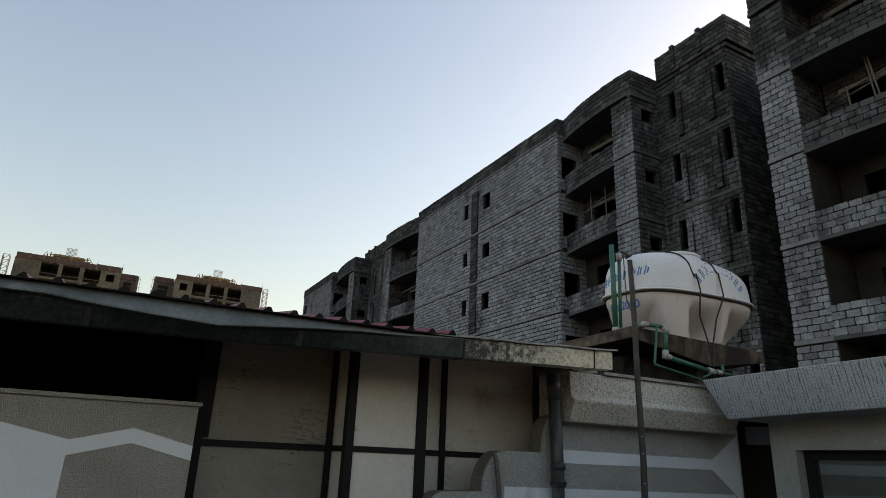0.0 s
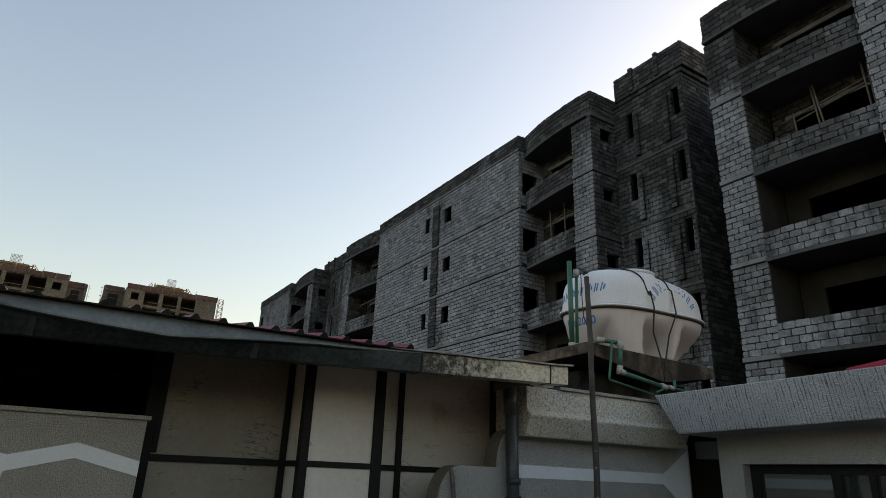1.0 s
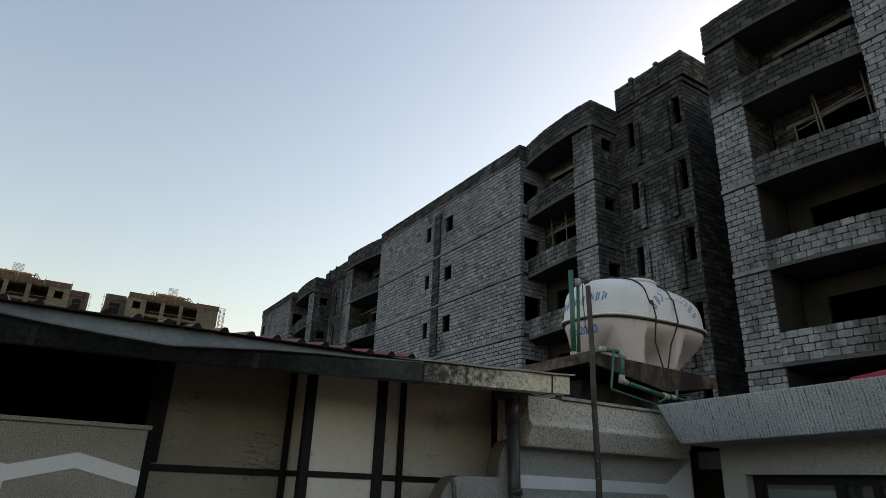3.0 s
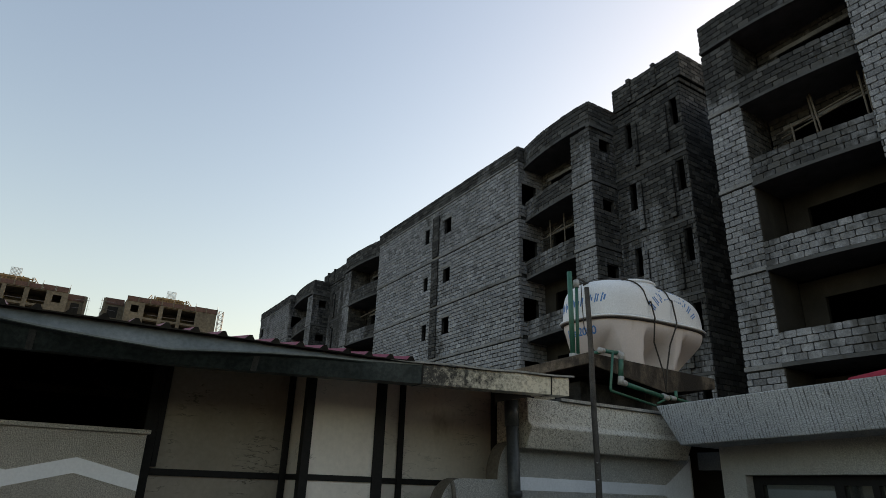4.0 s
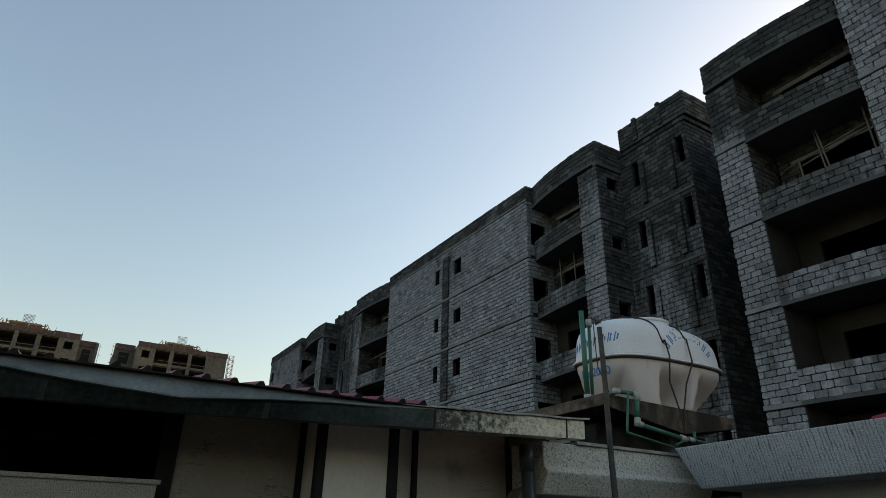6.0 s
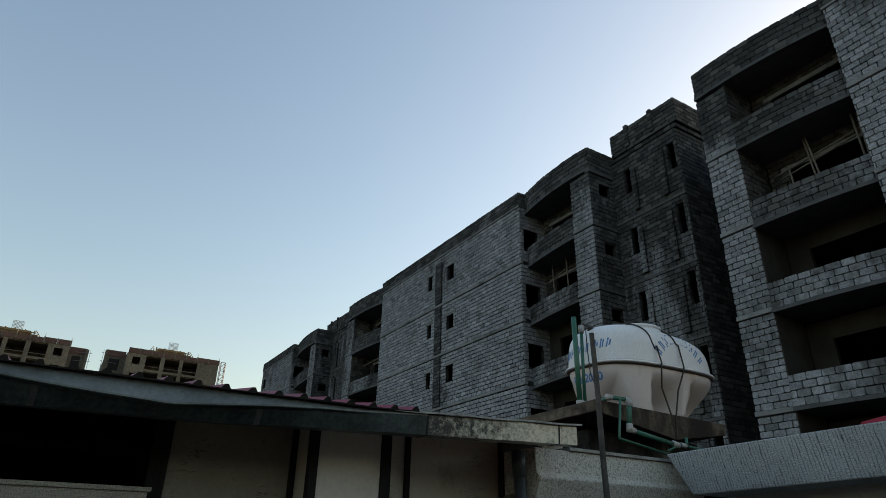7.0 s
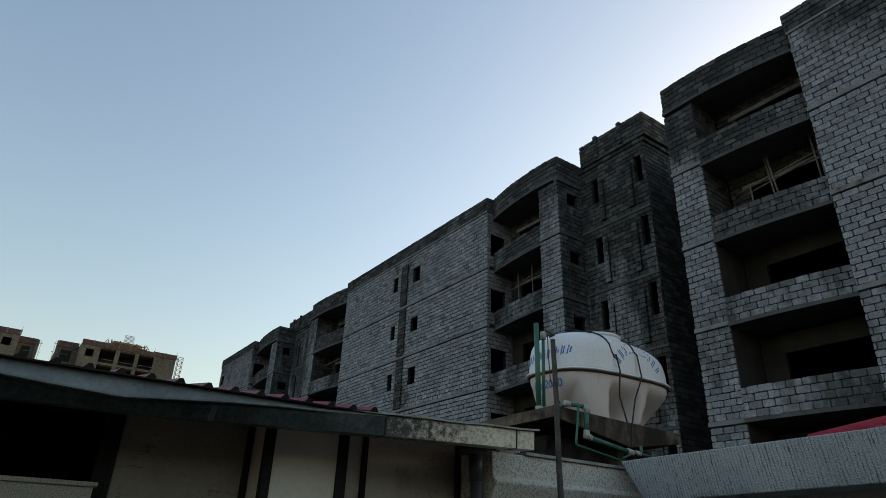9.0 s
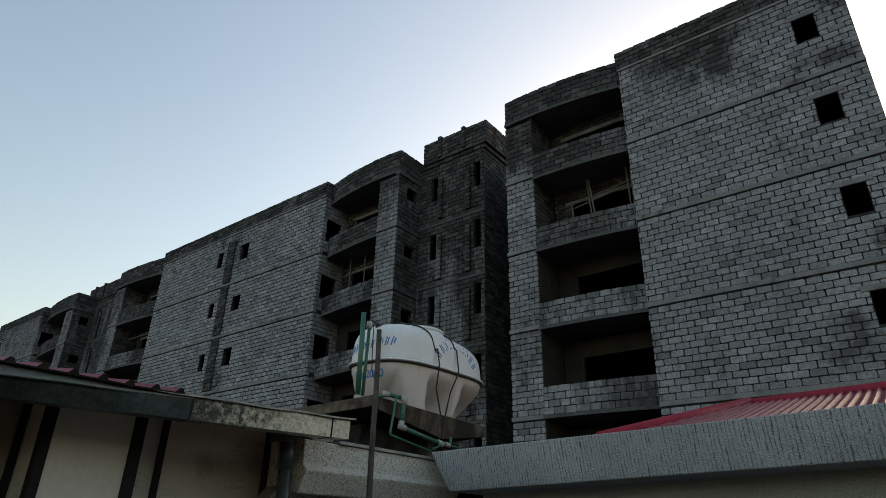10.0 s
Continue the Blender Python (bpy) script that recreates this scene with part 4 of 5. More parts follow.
part("painted_band", Geo().prism([(RX + 0.001, 4.11, 1.868), (RX + 0.001, 6.24, 1.862), (RX + 0.001, 6.72, 1.52), (RX + 0.001, 6.72, 2.25), (RX + 0.001, 6.26, 1.975), (RX + 0.001, 4.11, 1.99)], (0.004, 0, 0)),
     M_WHITE_BLUE, wall_r, "pale blue painted band")
part("painted_band", Geo().prism([(RX + 0.001, 3.42, 1.50), (RX + 0.001, 6.6, 1.50), (RX + 0.001, 6.6, 1.607), (RX + 0.001, 3.42, 1.645)], (0.004, 0, 0)), M_WHITE_BLUE, wall_r, "pale blue painted band")
beam = tagged(part("eaves_beam", Geo().rings([[(-5.3, y, 2.25), (-4.83, y, 2.25), (-4.735, y, 2.45), (-4.79, y, 2.50), (-4.80, y, 2.73), (-5.3, y, 2.73)] for y in (4.07, 6.5)]), M_WORMY, bevel=0.012),
              "vermiculated render eaves beam under a metal cap", "wall", kind="structure")
part("cap", Geo().box(-5.32, -4.77, 4.5, 6.5, 2.732, 2.762), M_ZINC, beam, "pale metal capping")
# coloured near black so little light bounces up under the tank slab
tagged(part("flat_roof", Geo().box(-9.0, -5.3, 4.9, 10.5, 2.5, 2.64), M_SHADE), "flat roof of the annex, near black to cut bounced light", "roof", kind="structure")

# leaning pole
pole = thing("pole", "weathered round wooden pole standing in front of the wall", "pole")
g = Geo()
path = [(-4.4 + 0.01 * math.sin(k), 4.575 + 0.012 * math.sin(1.3 * k + 0.5) , 0.0 + 3.87 * k / 12) for k in range(13)]
g.tube(path, 0.034, 9, 0.026)
part("shaft", g, M_POLE, pole, smooth=True)
for z in (1.72, 1.98, 2.13):
    part("nail", Geo().tube([(-4.375, 4.55, z), (-4.352, 4.535, z)], 0.006, 6), M_FITTING, pole)

# wall and canopy of the building on the other side of the passage
CY = 6.45
right = thing("rendered_house", "grey rendered low building with a deep sloped canopy", "house")
HOUSE = plane_map(-4.37, CY, 0.9947, -0.103, -0.103, -0.9947)


def house_box(g, u0, u1, z0, z1, d0, d1):
    """A box along the house's front, d out from it."""
    return g.hexa([HOUSE(u0, z0, d1), HOUSE(u1, z0, d1), HOUSE(u1, z0, d0), HOUSE(u0, z0, d0), HOUSE(u0, z1, d1), HOUSE(u1, z1, d1), HOUSE(u1, z1, d0), HOUSE(u0, z1, d0)])


g = Geo()
core_cells(g, lambda u, z, d: HOUSE(u, z, d + 0.045), 0, 8.2, 0, 2.5, [(0.29, 3.2, 0.9, 2.09)], 0.295)
part("wall", g, M_RENDER_GREY, right, "grey rendered wall")
g = Geo()
for u0, u1, z0, z1 in ((0.295, 0.40, 0.9, 2.085), (0.40, 3.19, 2.0, 2.085), (1.16, 1.25, 0.9, 2.0), (1.50, 1.56, 0.9, 2.0), (2.3, 2.4, 0.9, 2.0)):
    house_box(g, u0, u1, z0, z1, -0.18, -0.1)
part("window_frame", g, M_STEEL, right, "dark window frame")
part("pane", house_box(Geo(), 0.35, 3.15, 0.9, 2.04, -0.145, -0.135), M_GLASS, right, "dark reflecting window glass")
# canopy: its front leans in towards the foot
f0, f1 = (-4.70, 5.86), (2.5, 5.12)
t0, t1 = (-4.50, 5.96), (2.5, 5.24)
g = Geo().hexa([(t0[0], t0[1], 2.375), (t1[0], t1[1], 2.51), (t1[0], 7.3, 2.51), (t0[0], 7.3, 2.375),
                (f0[0], f0[1], 2.80), (f1[0], f1[1], 2.83), (f1[0], 7.3, 2.83), (f0[0], 7.3, 2.80)])
part("canopy", g, M_CANOPY, right, "thick canopy with vertically combed grey render", bevel=0.012)
part("side_wall", Geo().box(-4.37, -4.12, CY + 0.25, 12, 0, 2.4), M_RENDER_GREY, right, "grey rendered side wall")
part("stub_beam", Geo().box(-4.95, -4.385, 6.85, 7.0, 2.16, 2.36), M_CONC, right, "short rendered beam over the passage")
part("inner_wall", Geo().box(-4.1, 4, CY + 2.2, CY + 2.4, 0, 2.4), M_INNER_SHADE, right, "shade dark inner wall")
# closes the passage; its shade is put into the wall's colour
tagged(part("passage_wall", Geo().box(-7, -4.37, 8.6, 8.8, 0, 2.5), M_INNER_SHADE), "shade dark wall closing the passage", "wall", kind="structure")

# red corrugated hip roof behind the canopy
red = thing("corrugated_roof", "faded red corrugated metal hip roof behind the canopy", "roof")
RID = (-1.95, 9.0, 3.63)
EY, EZ = 6.2, 2.89


def red_z(y):
    return EZ + (RID[2] - EZ) * (y - EY) / (RID[1] - EY)


def corrugated(x0, x1):
    """Ribbed sheet: narrow valleys and crests with wide flanks, along the slope."""
    g = Geo()
    xs, p = [], 0.098
    for k in range(int((x1 - x0) / p)):
        a = x0 + k * p
        xs += [(a, 0.0), (a + 0.020, 0.0), (a + 0.046, 0.042), (a + 0.070, 0.042)]
    for x, h in xs:
        ytop = RID[1] if x > RID[0] else EY + (RID[1] - EY) * max(0.0, (x + 2.95) / (RID[0] + 2.95))
        g.v += [(x, EY, EZ + h), (x, ytop, red_z(ytop) + h)]
    g.f += [(2 * i, 2 * i + 2, 2 * i + 3, 2 * i + 1) for i in range(len(xs) - 1)]
    return g


ob = part("roof_sheet", corrugated(-2.95, 4.0), M_RED, red)
ob.modifiers.new("sheet", "SOLIDIFY").thickness = 0.003
part("ridge_cap", Geo().tube([(RID[0], RID[1], RID[2] + 0.01), (4.0, RID[1], RID[2] + 0.05)], 0.075, 10), M_RED_CAP, red, "rounded bright red ridge cap", smooth=True)
part("hip_cap", Geo().tube([(-2.95, EY, EZ + 0.03), (RID[0], RID[1], RID[2] + 0.03)], 0.08, 10), M_RED_CAP, red, "rounded bright red hip cap", smooth=True)
g = Geo()
g.v += [(-2.95, EY, EZ - 0.02), RID, (RID[0], 11.8, EZ), (-4.0, 11.8, EZ)]
g.f.append((0, 1, 2, 3))
part("hip_side", g, M_RED, red)
part("house_wall", Geo().box(-2.6, 4, EY + 0.4, 11.5, 2.3, 2.85), M_RENDER_GREY, red)
skew = Matrix(((1, 0, 0, 0), (-0.103, 1, 0, 0.12), (0, 0, 1, 0), (0, 0, 0, 1)))  # its ridge runs with the house's front
for ob in red.children:
    ob.data.transform(skew)

# ---- water tank on its slab ----
slab = thing("tank_slab", "rust stained concrete slab on a block support, holding the water tank", "slab")
g = Geo()
top = [(-9.0, 6.45), (-6.12, 6.30), (-6.22, 8.03), (-6.28, 9.36), (-9.0, 9.6)]
bot = [3.54, 3.54, 3.34, 3.53, 3.45]
n = len(top)
i = len(g.v)
g.v += [(x, y, z) for (x, y), z in zip(top, bot)] + [(x, y, 3.70) for x, y in top]
g.f += [tuple(range(n - 1, -1, -1)), tuple(range(n, 2 * n))] + [(k, (k + 1) % n, n + (k + 1) % n, n + k) for k in range(n)]
part("slab", g, M_SLAB, slab, bevel=0.01)
# added support; near-black mortar colour stands in for the slab's shade
part("support", Geo().box(-8.9, -6.75, 6.75, 9.2, 2.6, 3.42), M_MORTAR, slab, "block support coloured for the shade under the slab")

tank = thing("water_tank", "white oval plastic water tank with moulded legs and blue stencilled writing", "tank")
TC, TA, TB = Vector((-6.88, 8.19, 4.458)), 1.305, 0.735


def oval(a, b, z, n=64, e=3.2):
    out = []
    for k in range(n):
        t = 6.28318 * k / n
        c, s = math.cos(t), math.sin(t)
        out.append((TC.x + b * math.copysign(abs(c) ** (2 / e), c), TC.y + a * math.copysign(abs(s) ** (2 / e), s), z))
    return out


HU = 0.66
swell = lambda h: max(0.004, 1 - h ** 5) ** (1 / 3.6)     # how far the shell reaches out at a height
lean_at = lambda y: 1 - 0.12 * (y - TC.y) / TA              # a little taller towards the yard
rings = [oval(TA - 0.02, TB - 0.02, TC.z)]
for k in range(1, 15):
    h = k / 14
    s = swell(h)
    rings.append([(x, y, TC.z + HU * h * lean_at(y)) for x, y, z in oval((TA - 0.02) * s, (TB - 0.02) * s, 0.0, e=3.3 - 0.7 * h)])
shell = part("upper_shell", Geo().rings(rings), M_TANK, tank, "frosted white upper shell", smooth=True)


def leg_at(y, h):
    """1 where a moulded leg stands, 0 between the legs."""
    out = 0.0
    for yc, w in ((-0.80, 0.31), (0.22, 0.20)):
        out = max(out, min(1.0, max(0.0, (w * (1.1 - 0.3 * h) - abs(y - TC.y - yc)) / 0.06)))
    return out * out * (3 - 2 * out)


LOWD = 0.735


def scoop(h):
    f = min(1.0, max(0.0, (h - 0.12) / 0.75))
    return f * f * (3 - 2 * f)


rings = []
for k in range(17):
    h = k / 16
    row = []
    for x, y, z in oval(TA - 0.03, TB - 0.03, TC.z - LOWD * h, n=200):
        lg = leg_at(y, h) if abs(x - TC.x) > 0.3 else 0.0
        sx = 1 - 0.13 * h * lg - (1 - lg) * 0.72 * scoop(h)
        sy = 1 - (0.18 if y < TC.y else 0.35) * h ** 2.2
        row.append((TC.x + (x - TC.x) * sx, TC.y + (y - TC.y) * sy, z))
    rings.append(row)
part("lower_shell", Geo().rings(rings[::-1]), M_TANK_LOW, tank, "pinkish white lower shell with moulded legs", smooth=True)
ring = lambda o, z: oval(TA + o, TB + o, z)
part("rim", Geo().rings([ring(-0.03, TC.z - 0.022), ring(0.026, TC.z - 0.018), ring(0.034, TC.z - 0.004), ring(0.024, TC.z + 0.012), ring(-0.03, TC.z + 0.02)]), M_TANK, tank, "overhanging moulded rim", smooth=True)
# dark ring that draws the shadow line below the rim
part("seam", Geo().rings([ring(-0.034, TC.z - 0.048), ring(0.002, TC.z - 0.045), ring(0.014, TC.z - 0.034), ring(0.012, TC.z - 0.024), ring(-0.034, TC.z - 0.021)]), M_RUBBER, tank, "dark ring drawn as the shadow under the rim", smooth=True)
c = Vector((-6.76, 7.98, 5.12))
circ = lambda r, z: [(c.x + r * math.cos(6.28318 * k / 36), c.y + r * math.sin(6.28318 * k / 36), z) for k in range(36)]
part("neck", Geo().rings([circ(0.54, c.z - 0.2), circ(0.45, c.z - 0.04), circ(0.42, c.z)]), M_TANK, tank, smooth=True)
part("lid", Geo().rings([circ(0.425, c.z - 0.005), circ(0.44, c.z + 0.008), circ(0.44, c.z + 0.035), circ(0.42, c.z + 0.048), circ(0.34, c.z + 0.054), circ(0.02, c.z + 0.07)]), M_TANK, tank, "broad round screw lid", smooth=True)
part("inlet", Geo().tube([(-6.86, 7.12, 5.06), (-6.80, 7.02, 5.02)], 0.05, 12), M_RUBBER, tank, "dark pipe inlet", smooth=True)


def up_h(x, y):
    """Height of the upper shell over the rim at a place in plan."""
    lo, hi = 0.0, HU
    for _ in range(24):
        h = (lo + hi) / 2
        s = swell(h / HU)
        e = 3.3 - 0.7 * h / HU
        inside = abs((x - TC.x) / ((TB - 0.02) * s)) ** e + abs((y - TC.y) / ((TA - 0.02) * s)) ** e < 1
        lo, hi = (h, hi) if inside else (lo, h)
    return lo * lean_at(y)


def end_pt(x, h, out=0.004):
    """A point on the tank's end that faces the yard, x across, h over the rim."""
    if h >= 0:
        s = swell(h / HU)
        a, b, e = (TA - 0.02) * s, (TB - 0.02) * s, 3.3 - 0.7 * h / HU
    else:
        q = -h / LOWD
        a, b, e = (TA - 0.03) * (1 - 0.18 * q ** 2.2), (TB - 0.03) * (1 - 0.62 * scoop(q)), 3.2
    y = TC.y - (a + out) * max(0.0, 1 - abs((x - TC.x) / b) ** e) ** (1 / e)
    return (x, y, TC.z + (h * lean_at(y) if h > 0 else h))


def side_pt(y, h, out=0.004):
    s = swell(h / HU)
    a, b, e = (TA - 0.02) * s, (TB - 0.02) * s, 3.3 - 0.7 * h / HU
    return (TC.x + (b + out) * max(0.0, 1 - abs((y - TC.y) / a) ** e) ** (1 / e), y, TC.z + h * lean_at(y))


def on_shell(name, text, fn, u0, v0, size, label, lean=0.0):
    """Lettering laid onto the shell."""
    cu = bpy.data.curves.new(name, "FONT")
    cu.body, cu.size, cu.resolution_u, cu.offset = text, size, 3, 0.004
    tmp = new("lettering", cu)
    bpy.context.view_layer.update()
    me = bpy.data.meshes.new_from_object(tmp.evaluated_get(bpy.context.evaluated_depsgraph_get()))
    bpy.data.objects.remove(tmp)
    bm = bmesh.new()
    bm.from_mesh(me)
    bmesh.ops.subdivide_edges(bm, edges=[e for e in bm.edges if e.calc_length() > 0.05], cuts=2)
    bmesh.ops.triangulate(bm, faces=bm.faces[:])
    for v in bm.verts:
        v.co = Vector(fn(u0 + v.co.x + lean * v.co.y, v0 + v.co.y))
    bm.to_mesh(me)
    bm.free()
    me.materials.clear()
    me.materials.append(M_BLUE)
    ob = new(name, me)
    ob.parent = tank
    return tagged(ob, label)


on_shell("lettering", "Lts.2000", end_pt, -7.17, -0.265, 0.175, "blue stencilled capacity", 0.1)
# worn blue bars in place of the number and the name


def bar(fn, u, v, w, h, tilt=0.0):
    c, s = math.cos(tilt), math.sin(tilt)
    q = [(u + a * c - b * s, v + a * s + b * c) for a, b in ((-w, -h), (w, -h), (w, h), (-w, h))]
    b = Geo()
    b.v += [fn(*p) for p in q] + [fn(*p, -0.01) for p in q]
    b.f += [(0, 1, 2, 3), (7, 6, 5, 4)] + [(k, 4 + k, 4 + (k + 1) % 4, (k + 1) % 4) for k in range(4)]
    part("mark", b, M_BLUE, tank, "worn blue bar")


for k in range(11):
    if k not in (3, 7):
        for dx, w, h in ((-0.016, 0.0085, 0.066), (0.016, 0.0085, 0.056 - 0.014 * (k % 3))):
            bar(end_pt, -7.32 + 0.088 * k + dx, 0.195 + 0.007 * k, w, h, -0.16)
for k in range(11):
    if k == 5:
        continue
    t = (k - 5) / 5
    c, q = math.cos(-1.0 * t), math.sin(-1.0 * t)
    for dx, w, h in ((-0.022, 0.010, 0.085), (0.018, 0.010, 0.085 - 0.02 * (k % 3))):
        bar(side_pt, TC.y + 0.15 + 0.52 * t + dx * c, 0.49 - 0.27 * t * t + dx * q, w, h, -1.0 * t)

# straps over the tank, tied under the slab
for top_y, rim_y, tie in ((7.25, 7.77, 7.97), (8.0, 8.29, 8.06)):
    st = thing("strap", "dark twisted strap tied over the water tank", "strap", "straps over the tank")
    path = []
    for k in range(23):
        f = k / 22
        x = TC.x - 0.5 + (TB + 0.49) * (1 - (1 - f) ** 1.6)
        y = top_y + (rim_y - top_y) * f ** 1.3
        path.append((x, y, TC.z + max(up_h(min(x, TC.x + TB - 0.03), y), 0.02) + 0.02))
    path += [(TC.x + TB + 0.045, rim_y, TC.z + 0.01), (TC.x + TB + 0.035, rim_y, TC.z - 0.04), (TC.x + TB - 0.06, (rim_y * 2 + tie) / 3, TC.z - 0.35), (-6.19, tie, 3.68), (-6.185, 8.0, 3.36), (-6.26, 8.0, 3.325)]
    part("band", Geo().tube(path, 0.013, 6), M_RUBBER, st, smooth=True)
    p = Vector(path[13])
    part("knot", Geo().tube([p - Vector((0.02, 0.02, -0.005)), p + Vector((0.03, 0.02, 0.01))], 0.024, 6), M_RUBBER, st, smooth=True)

# the tank stands a little out of level
tilt = Matrix.Translation(TC) @ Matrix.Rotation(0.023, 4, "X") @ Matrix.Rotation(0.032, 4, "Y") @ Matrix.Translation(-TC)
for ob in list(tank.children) + [o for o in bpy.data.objects if o.parent and o.parent.name.startswith("strap")]:
    ob.data.transform(tilt)

# water pipes
riser = thing("water_pipe", "green plastic water pipes rising beside the tank", "pipe")
part("pipe", Geo().tube([(-6.66, 6.54, 5.08), (-6.68, 6.56, 3.74)], 0.040, 12), M_GREEN, riser, smooth=True)
part("pipe", Geo().tube([(-6.68, 6.70, 4.88), (-6.69, 6.67, 3.74)], 0.026, 10), M_GREEN, riser, smooth=True)
part("valve", Geo().tube([(-6.68, 6.70, 4.86), (-6.68, 6.70, 4.98)], 0.045, 10), M_FITTING, riser, "grey float valve", smooth=True)
part("hose", Geo().tube([(-6.68, 6.70, 4.95), (-6.69, 6.76, 5.02), (-6.74, 6.90, 5.03), (-6.82, 7.06, 5.03)], 0.018, 8), M_RUBBER, riser, "short black hose", smooth=True)
part("cable", Geo().tube([(-6.64, 6.76, 4.95), (-6.62, 6.74, 4.6), (-6.58, 6.72, 4.2), (-6.45, 6.80, 3.78)], 0.008, 5), M_RUBBER, riser, "thin black cable", smooth=True)
for y in (6.56, 6.67):
    part("foot", Geo().tube([(-6.68, y, 3.80), (-6.68, y, 3.71)], 0.055, 10), M_FITTING, riser, smooth=True)
drain = thing("water_pipe", "green plastic outlet pipes with grey elbows under the tank", "pipe")
for pts, r in (([(-6.6, 7.0, 3.74), (-6.3, 6.58, 3.74), (-6.04, 6.52, 3.735), (-6.02, 6.80, 3.735)], 0.030), ([(-6.0, 6.83, 3.71), (-6.0, 6.79, 3.36)], 0.036), ([(-6.0, 6.80, 3.32), (-5.98, 7.66, 3.20)], 0.033),
               ([(-5.98, 6.64, 3.71), (-5.98, 6.55, 3.20), (-5.98, 6.56, 3.18), (-5.98, 7.46, 3.06)], 0.017), ([(-5.98, 7.66, 3.19), (-5.98, 7.95, 3.20), (-5.98, 8.4, 3.17)], 0.020),
               ([(-5.98, 7.93, 3.32), (-5.98, 7.93, 3.18)], 0.024), ([(-5.98, 7.5, 3.10), (-5.98, 7.80, 3.22)], 0.016)):
    part("pipe", Geo().tube(pts, r, 10), M_GREEN, drain, smooth=True)
for p, q, r in (((-6.02, 6.78, 3.735), (-6.0, 6.86, 3.70), 0.046), ((-6.0, 6.84, 3.74), (-6.0, 6.83, 3.64), 0.045), ((-6.0, 6.80, 3.40), (-6.0, 6.78, 3.29), 0.045), ((-6.0, 6.77, 3.33), (-6.0, 6.88, 3.31), 0.044),
                ((-5.98, 7.62, 3.215), (-5.98, 7.74, 3.195), 0.042), ((-5.98, 7.80, 3.21), (-5.98, 7.90, 3.20), 0.034), ((-6.04, 6.44, 3.735), (-6.04, 6.53, 3.735), 0.04)):
    part("fitting", Geo().tube([p, q], r, 12), M_FITTING, drain, "grey plastic fitting", smooth=True)

# unseen plain walls added behind the camera to block low sky light
tagged(part("yard_wall_east", Geo().box(5.5, 5.75, -7, 12, 0, 3.8), M_SCREEN_DARK), "unseen dark wall added to block low sky light", "wall", kind="structure")
tagged(part("yard_wall_south", Geo().box(-9, 5.75, -7.25, -7, 0, 3.3), M_SCREEN), "unseen wall added to block low sky light", "wall", kind="structure")

stick_a = thing("thin_stick", "thin pale wooden stick leaning on the scalloped wall", "stick")
part("shaft", Geo().tube([(-4.90, 3.40, 0.0), (-4.93, 3.345, 1.5), (-4.945, 3.315, 1.86), (-4.95, 3.30, 1.92)], 0.021, 7), M_WOOD, stick_a, smooth=True)

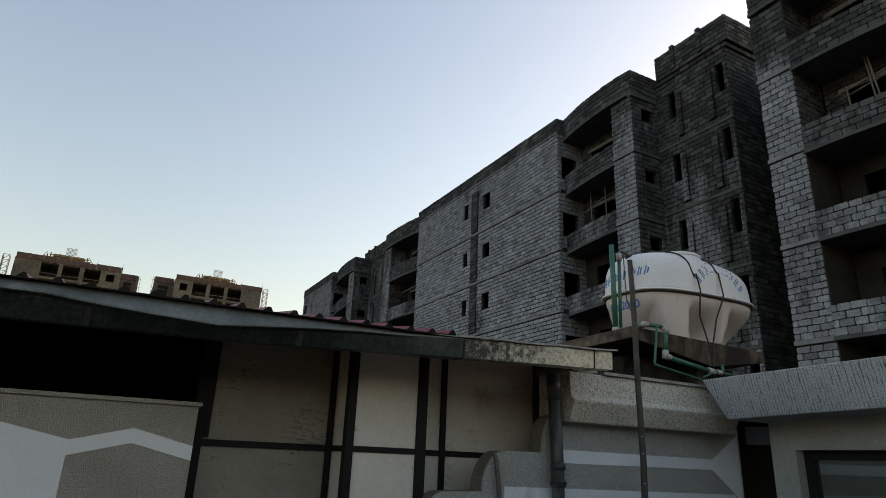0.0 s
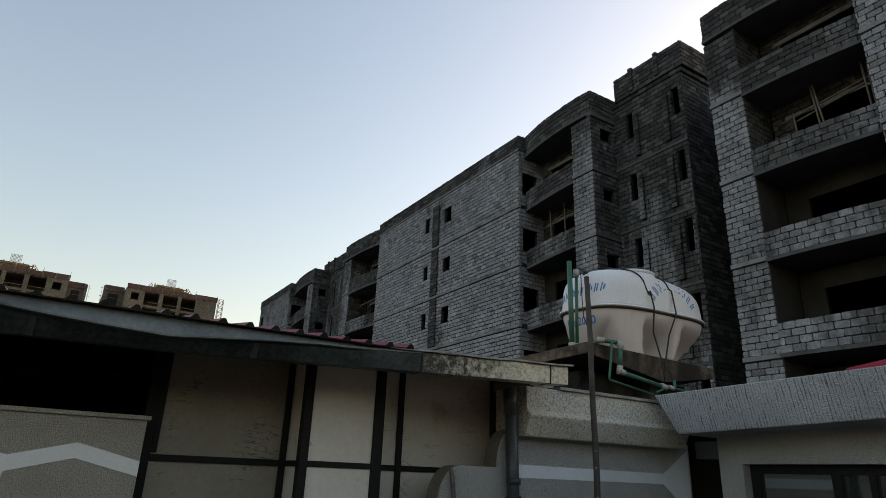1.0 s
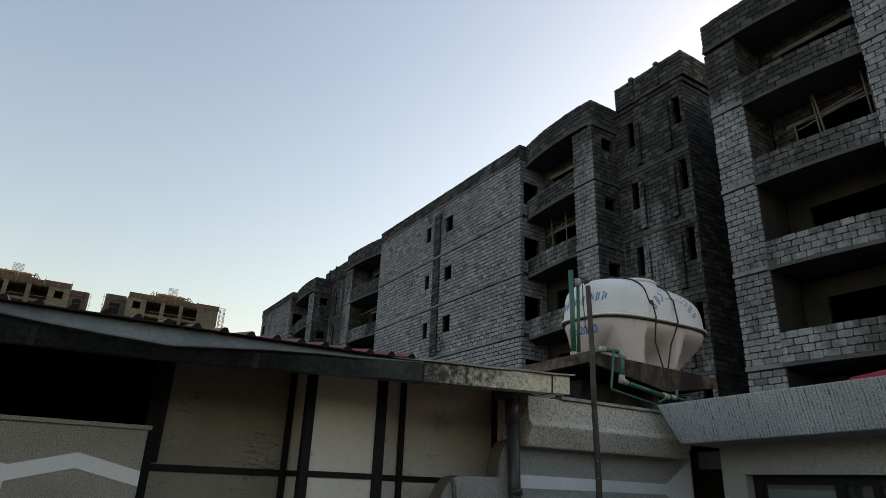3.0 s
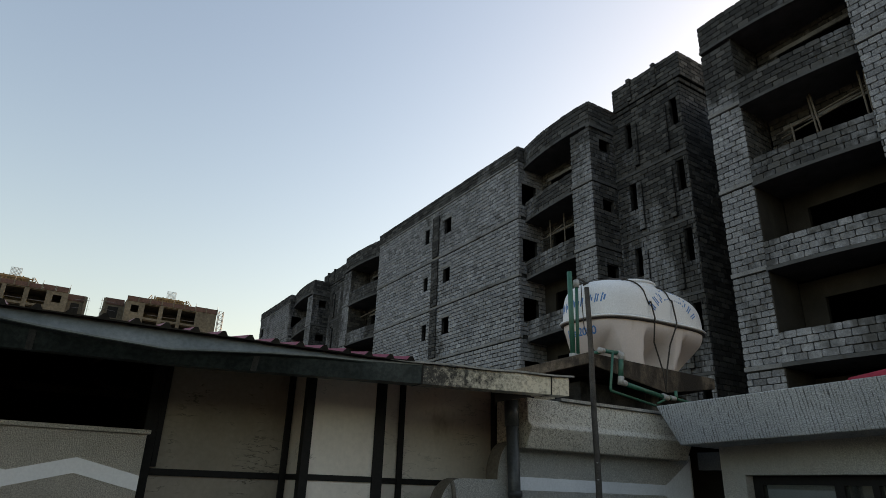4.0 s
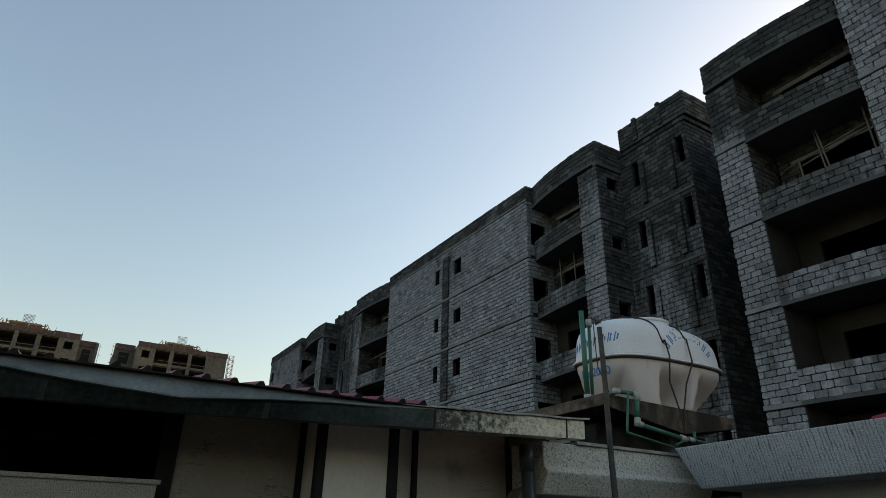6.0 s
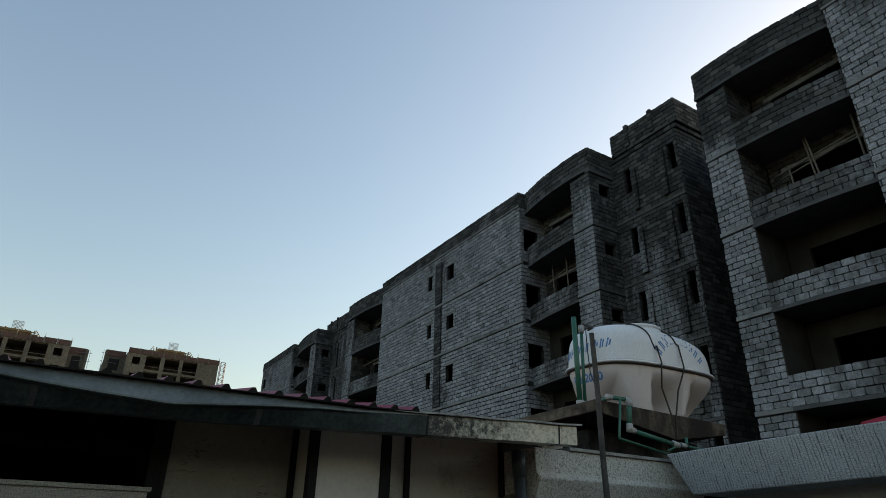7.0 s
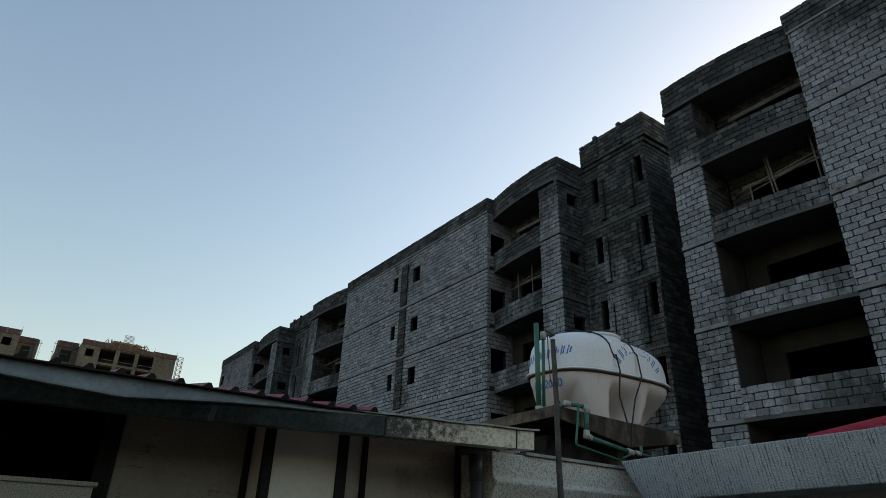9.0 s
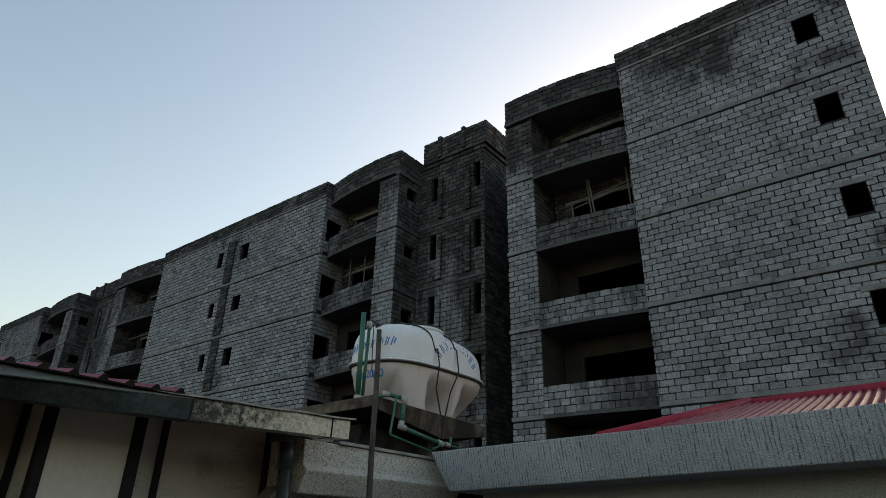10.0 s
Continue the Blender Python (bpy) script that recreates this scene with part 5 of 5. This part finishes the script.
# ---- distant towers under construction ----
def far_tower(y0, y1, ztop, wing, flip=False, x=-130.0):
    tower = thing("tower_block", "distant unfinished concrete tower with a red brick parapet", "building", "towers under construction")
    W = y1 - y0
    m = plane_map(x, y0, 0, 1, 1, 0)
    st = 3.1
    z0 = ztop - 0.8
    holes = []
    for k in range(10):
        zb = z0 - st * (k + 1) + 0.1
        if zb < 1:
            break
        holes += [(W * 0.24, W * 0.40, zb + 0.18, zb + 2.85), (W * 0.44, W * 0.60, zb + 0.18, zb + 2.85), (W * 0.645, W * 0.80, zb + 0.18, zb + 2.85), (W * 0.86, W * 0.94, zb + 0.9, zb + 2.3)]
    if flip:
        holes = [(W - b, W - a, c, d) for a, b, c, d in holes]
    g = Geo()
    core_cells(g, m, 0, W, 0, z0, holes, 0.3)
    part("wall", g, M_FARWALL, tower)
    g = Geo().box(x - 14, x - 13.7, y0, y1, 0, z0).box(x - 14, x - 0.3, y0, y0 + 0.3, 0, z0).box(x - 14, x - 0.3, y1 - 0.3, y1, 0, z0)
    part("side_wall", g, M_FARWALL, tower)
    for k in range(10):
        zb = z0 - st * k - 0.1
        part("floor_slab", Geo().box(x - 13.7, x - 0.35, y0 + 0.3, y1 - 0.3, zb - 0.2, zb), M_FARWALL, tower)
        if k:
            part("rail", Geo().tube([(x - 0.2, y0 + W * 0.24, zb + 1.0), (x - 0.2, y0 + W * 0.8, zb + 1.0)], 0.05, 5), M_REBAR, tower)
    part("partition", Geo().box(x - 6, x - 5.8, y0 + 0.3, y1 - 0.3, 0, z0), M_FARWALL, tower)
    n = 8
    for k in range(n):
        a, b = y0 + W * k / n, y0 + W * (k + 1) / n
        part("brick_parapet", Geo().box(x - 0.25, x + 0.05, a + 0.12, b - 0.12, z0, ztop + (0.15 if k in (0, 1, 6, 7) else 0)), M_FARBRICK, tower)
        part("column_stub", Geo().box(x - 0.2, x + 0.08, b - 0.11, b + 0.11, z0, ztop + 0.2), M_FARWALL, tower)
        if k % 2:
            part("starter_bar", Geo().tube([(x - 0.1, b, ztop + 0.1), (x - 0.1, b + 0.05, ztop + 0.8)], 0.035, 4), M_REBAR, tower)
    # formwork and a bar cage over the stair head
    c = y0 + W * 0.47
    g = Geo()
    for k in range(15):
        a = c - 3.6 + k * 0.5
        g.box(x - 1.5, x - 1.3, a, a + 0.2, ztop - 0.3, ztop + 1.0 + 0.35 * math.sin(k * 2.1))
    g.box(x - 1.6, x - 1.5, c - 3.9, c + 3.6, ztop + 0.35, ztop + 0.6).box(x - 1.25, x - 1.15, c - 3.0, c + 3.3, ztop + 0.75, ztop + 0.95)
    g.box(x - 4.5, x - 1.7, c - 2.6, c + 2.4, ztop - 0.3, ztop + 1.25)
    part("formwork", g, M_YELLOW, tower, "yellow timber formwork")
    for a, b in ((c + 3.2, c + 4.2), (c - 3.6, c - 4.4)):
        part("brace", Geo().tube([(x - 1.2, a, ztop + 1.3), (x - 1.0, b, ztop)], 0.07, 4), M_YELLOW, tower)
    g = Geo()
    c0, c1 = c - 0.7, c + 1.0
    for k in range(9):
        a = c0 + (c1 - c0) * k / 8
        g.tube([(x - 2.5, a, ztop + 1.2), (x - 2.5, a, ztop + 3.0)], 0.03, 4)
    for k in range(7):
        g.tube([(x - 2.5, c0, ztop + 1.4 + 0.25 * k), (x - 2.5, c1, ztop + 1.4 + 0.25 * k)], 0.025, 4)
    part("bar_cage", g, M_REBAR, tower, "cage of steel reinforcing bars")
    # set-back wing and its scaffold
    wy0, wy1 = wing
    part("wing", Geo().box(x - 12, x - 3, wy0, wy1, 0, z0 - 0.6), M_FARWALL, tower)
    part("wing_parapet", Geo().box(x - 3.2, x - 2.9, wy0, wy1, z0 - 0.6, z0 + 0.6), M_FARBRICK, tower)
    # no hole here: a dark slab paints the unlit opening
    part("wing_window", Geo().box(x - 3.3, x - 2.98, wy0 + 0.7, wy1 - 0.9, z0 - 3.2, z0 - 1.0), M_STEEL, tower, "dark slab standing in for an unlit window hole")
    edge, sgn = (wy1, 1) if wy1 > y1 else (wy0, -1)
    part("wing_column", Geo().box(x - 2.9, x - 2.5, edge - 0.25, edge + 0.25, 0, z0 + 0.4), M_FARWALL, tower, "pale cast column")
    for k in range(4):
        z = z0 - 0.4 - 1.6 * k
        part("scaffold_pole", Geo().tube([(x - 2.4, edge - 2.0 * sgn, z), (x - 2.4, edge + 0.8 * sgn, z + 0.15)], 0.04, 4), M_REBAR, tower)
    part("scaffold_pole", Geo().tube([(x - 2.3, edge + 0.55 * sgn, 0), (x - 2.3, edge + 0.5 * sgn, z0 + 0.3)], 0.03, 4), M_REBAR, tower)
    return tower


def lattice(name, label, cat, x, y, z0, z1, w):
    """A lattice mast of bars."""
    t = thing(name, label, cat)
    g = Geo()
    for dx, dy in ((-w, -w), (w, -w), (w, w), (-w, w)):
        g.tube([(x + dx, y + dy, z0), (x + dx, y + dy, z1)], 0.07, 4)
    part("legs", g, M_REBAR, t)
    g = Geo()
    n = int((z1 - z0) / (2 * w))
    for k in range(n):
        a, b = z0 + (z1 - z0) * k / n, z0 + (z1 - z0) * (k + 1) / n
        g.tube([(x + w, y - w, a), (x + w, y + w, b)], 0.045, 4)
        g.tube([(x + w, y - w, b), (x + w, y + w, b)], 0.045, 4)
    part("braces", g, M_REBAR, t)
    return t


far_tower(-16.6, 0.6, 34.2, (0.6, 3.6))
far_tower(10.2, 27.2, 34.7, (6.8, 10.2), flip=True)
lattice("hoist_mast", "pale steel lattice hoist mast beside the tower", "mast", -129, -17.7, 0, 33.2, 0.5)
lattice("scaffold_tower", "thin steel scaffold tower at the corner of the tower", "scaffold", -129.5, 27.9, 0, 34.4, 0.45)

# ---- blocks laid singly ----
for wall, mapf, q, mat in LOOSE:
    gb = Geo()
    block_shape(gb, mapf, *q)
    part("block", gb, mat, wall)
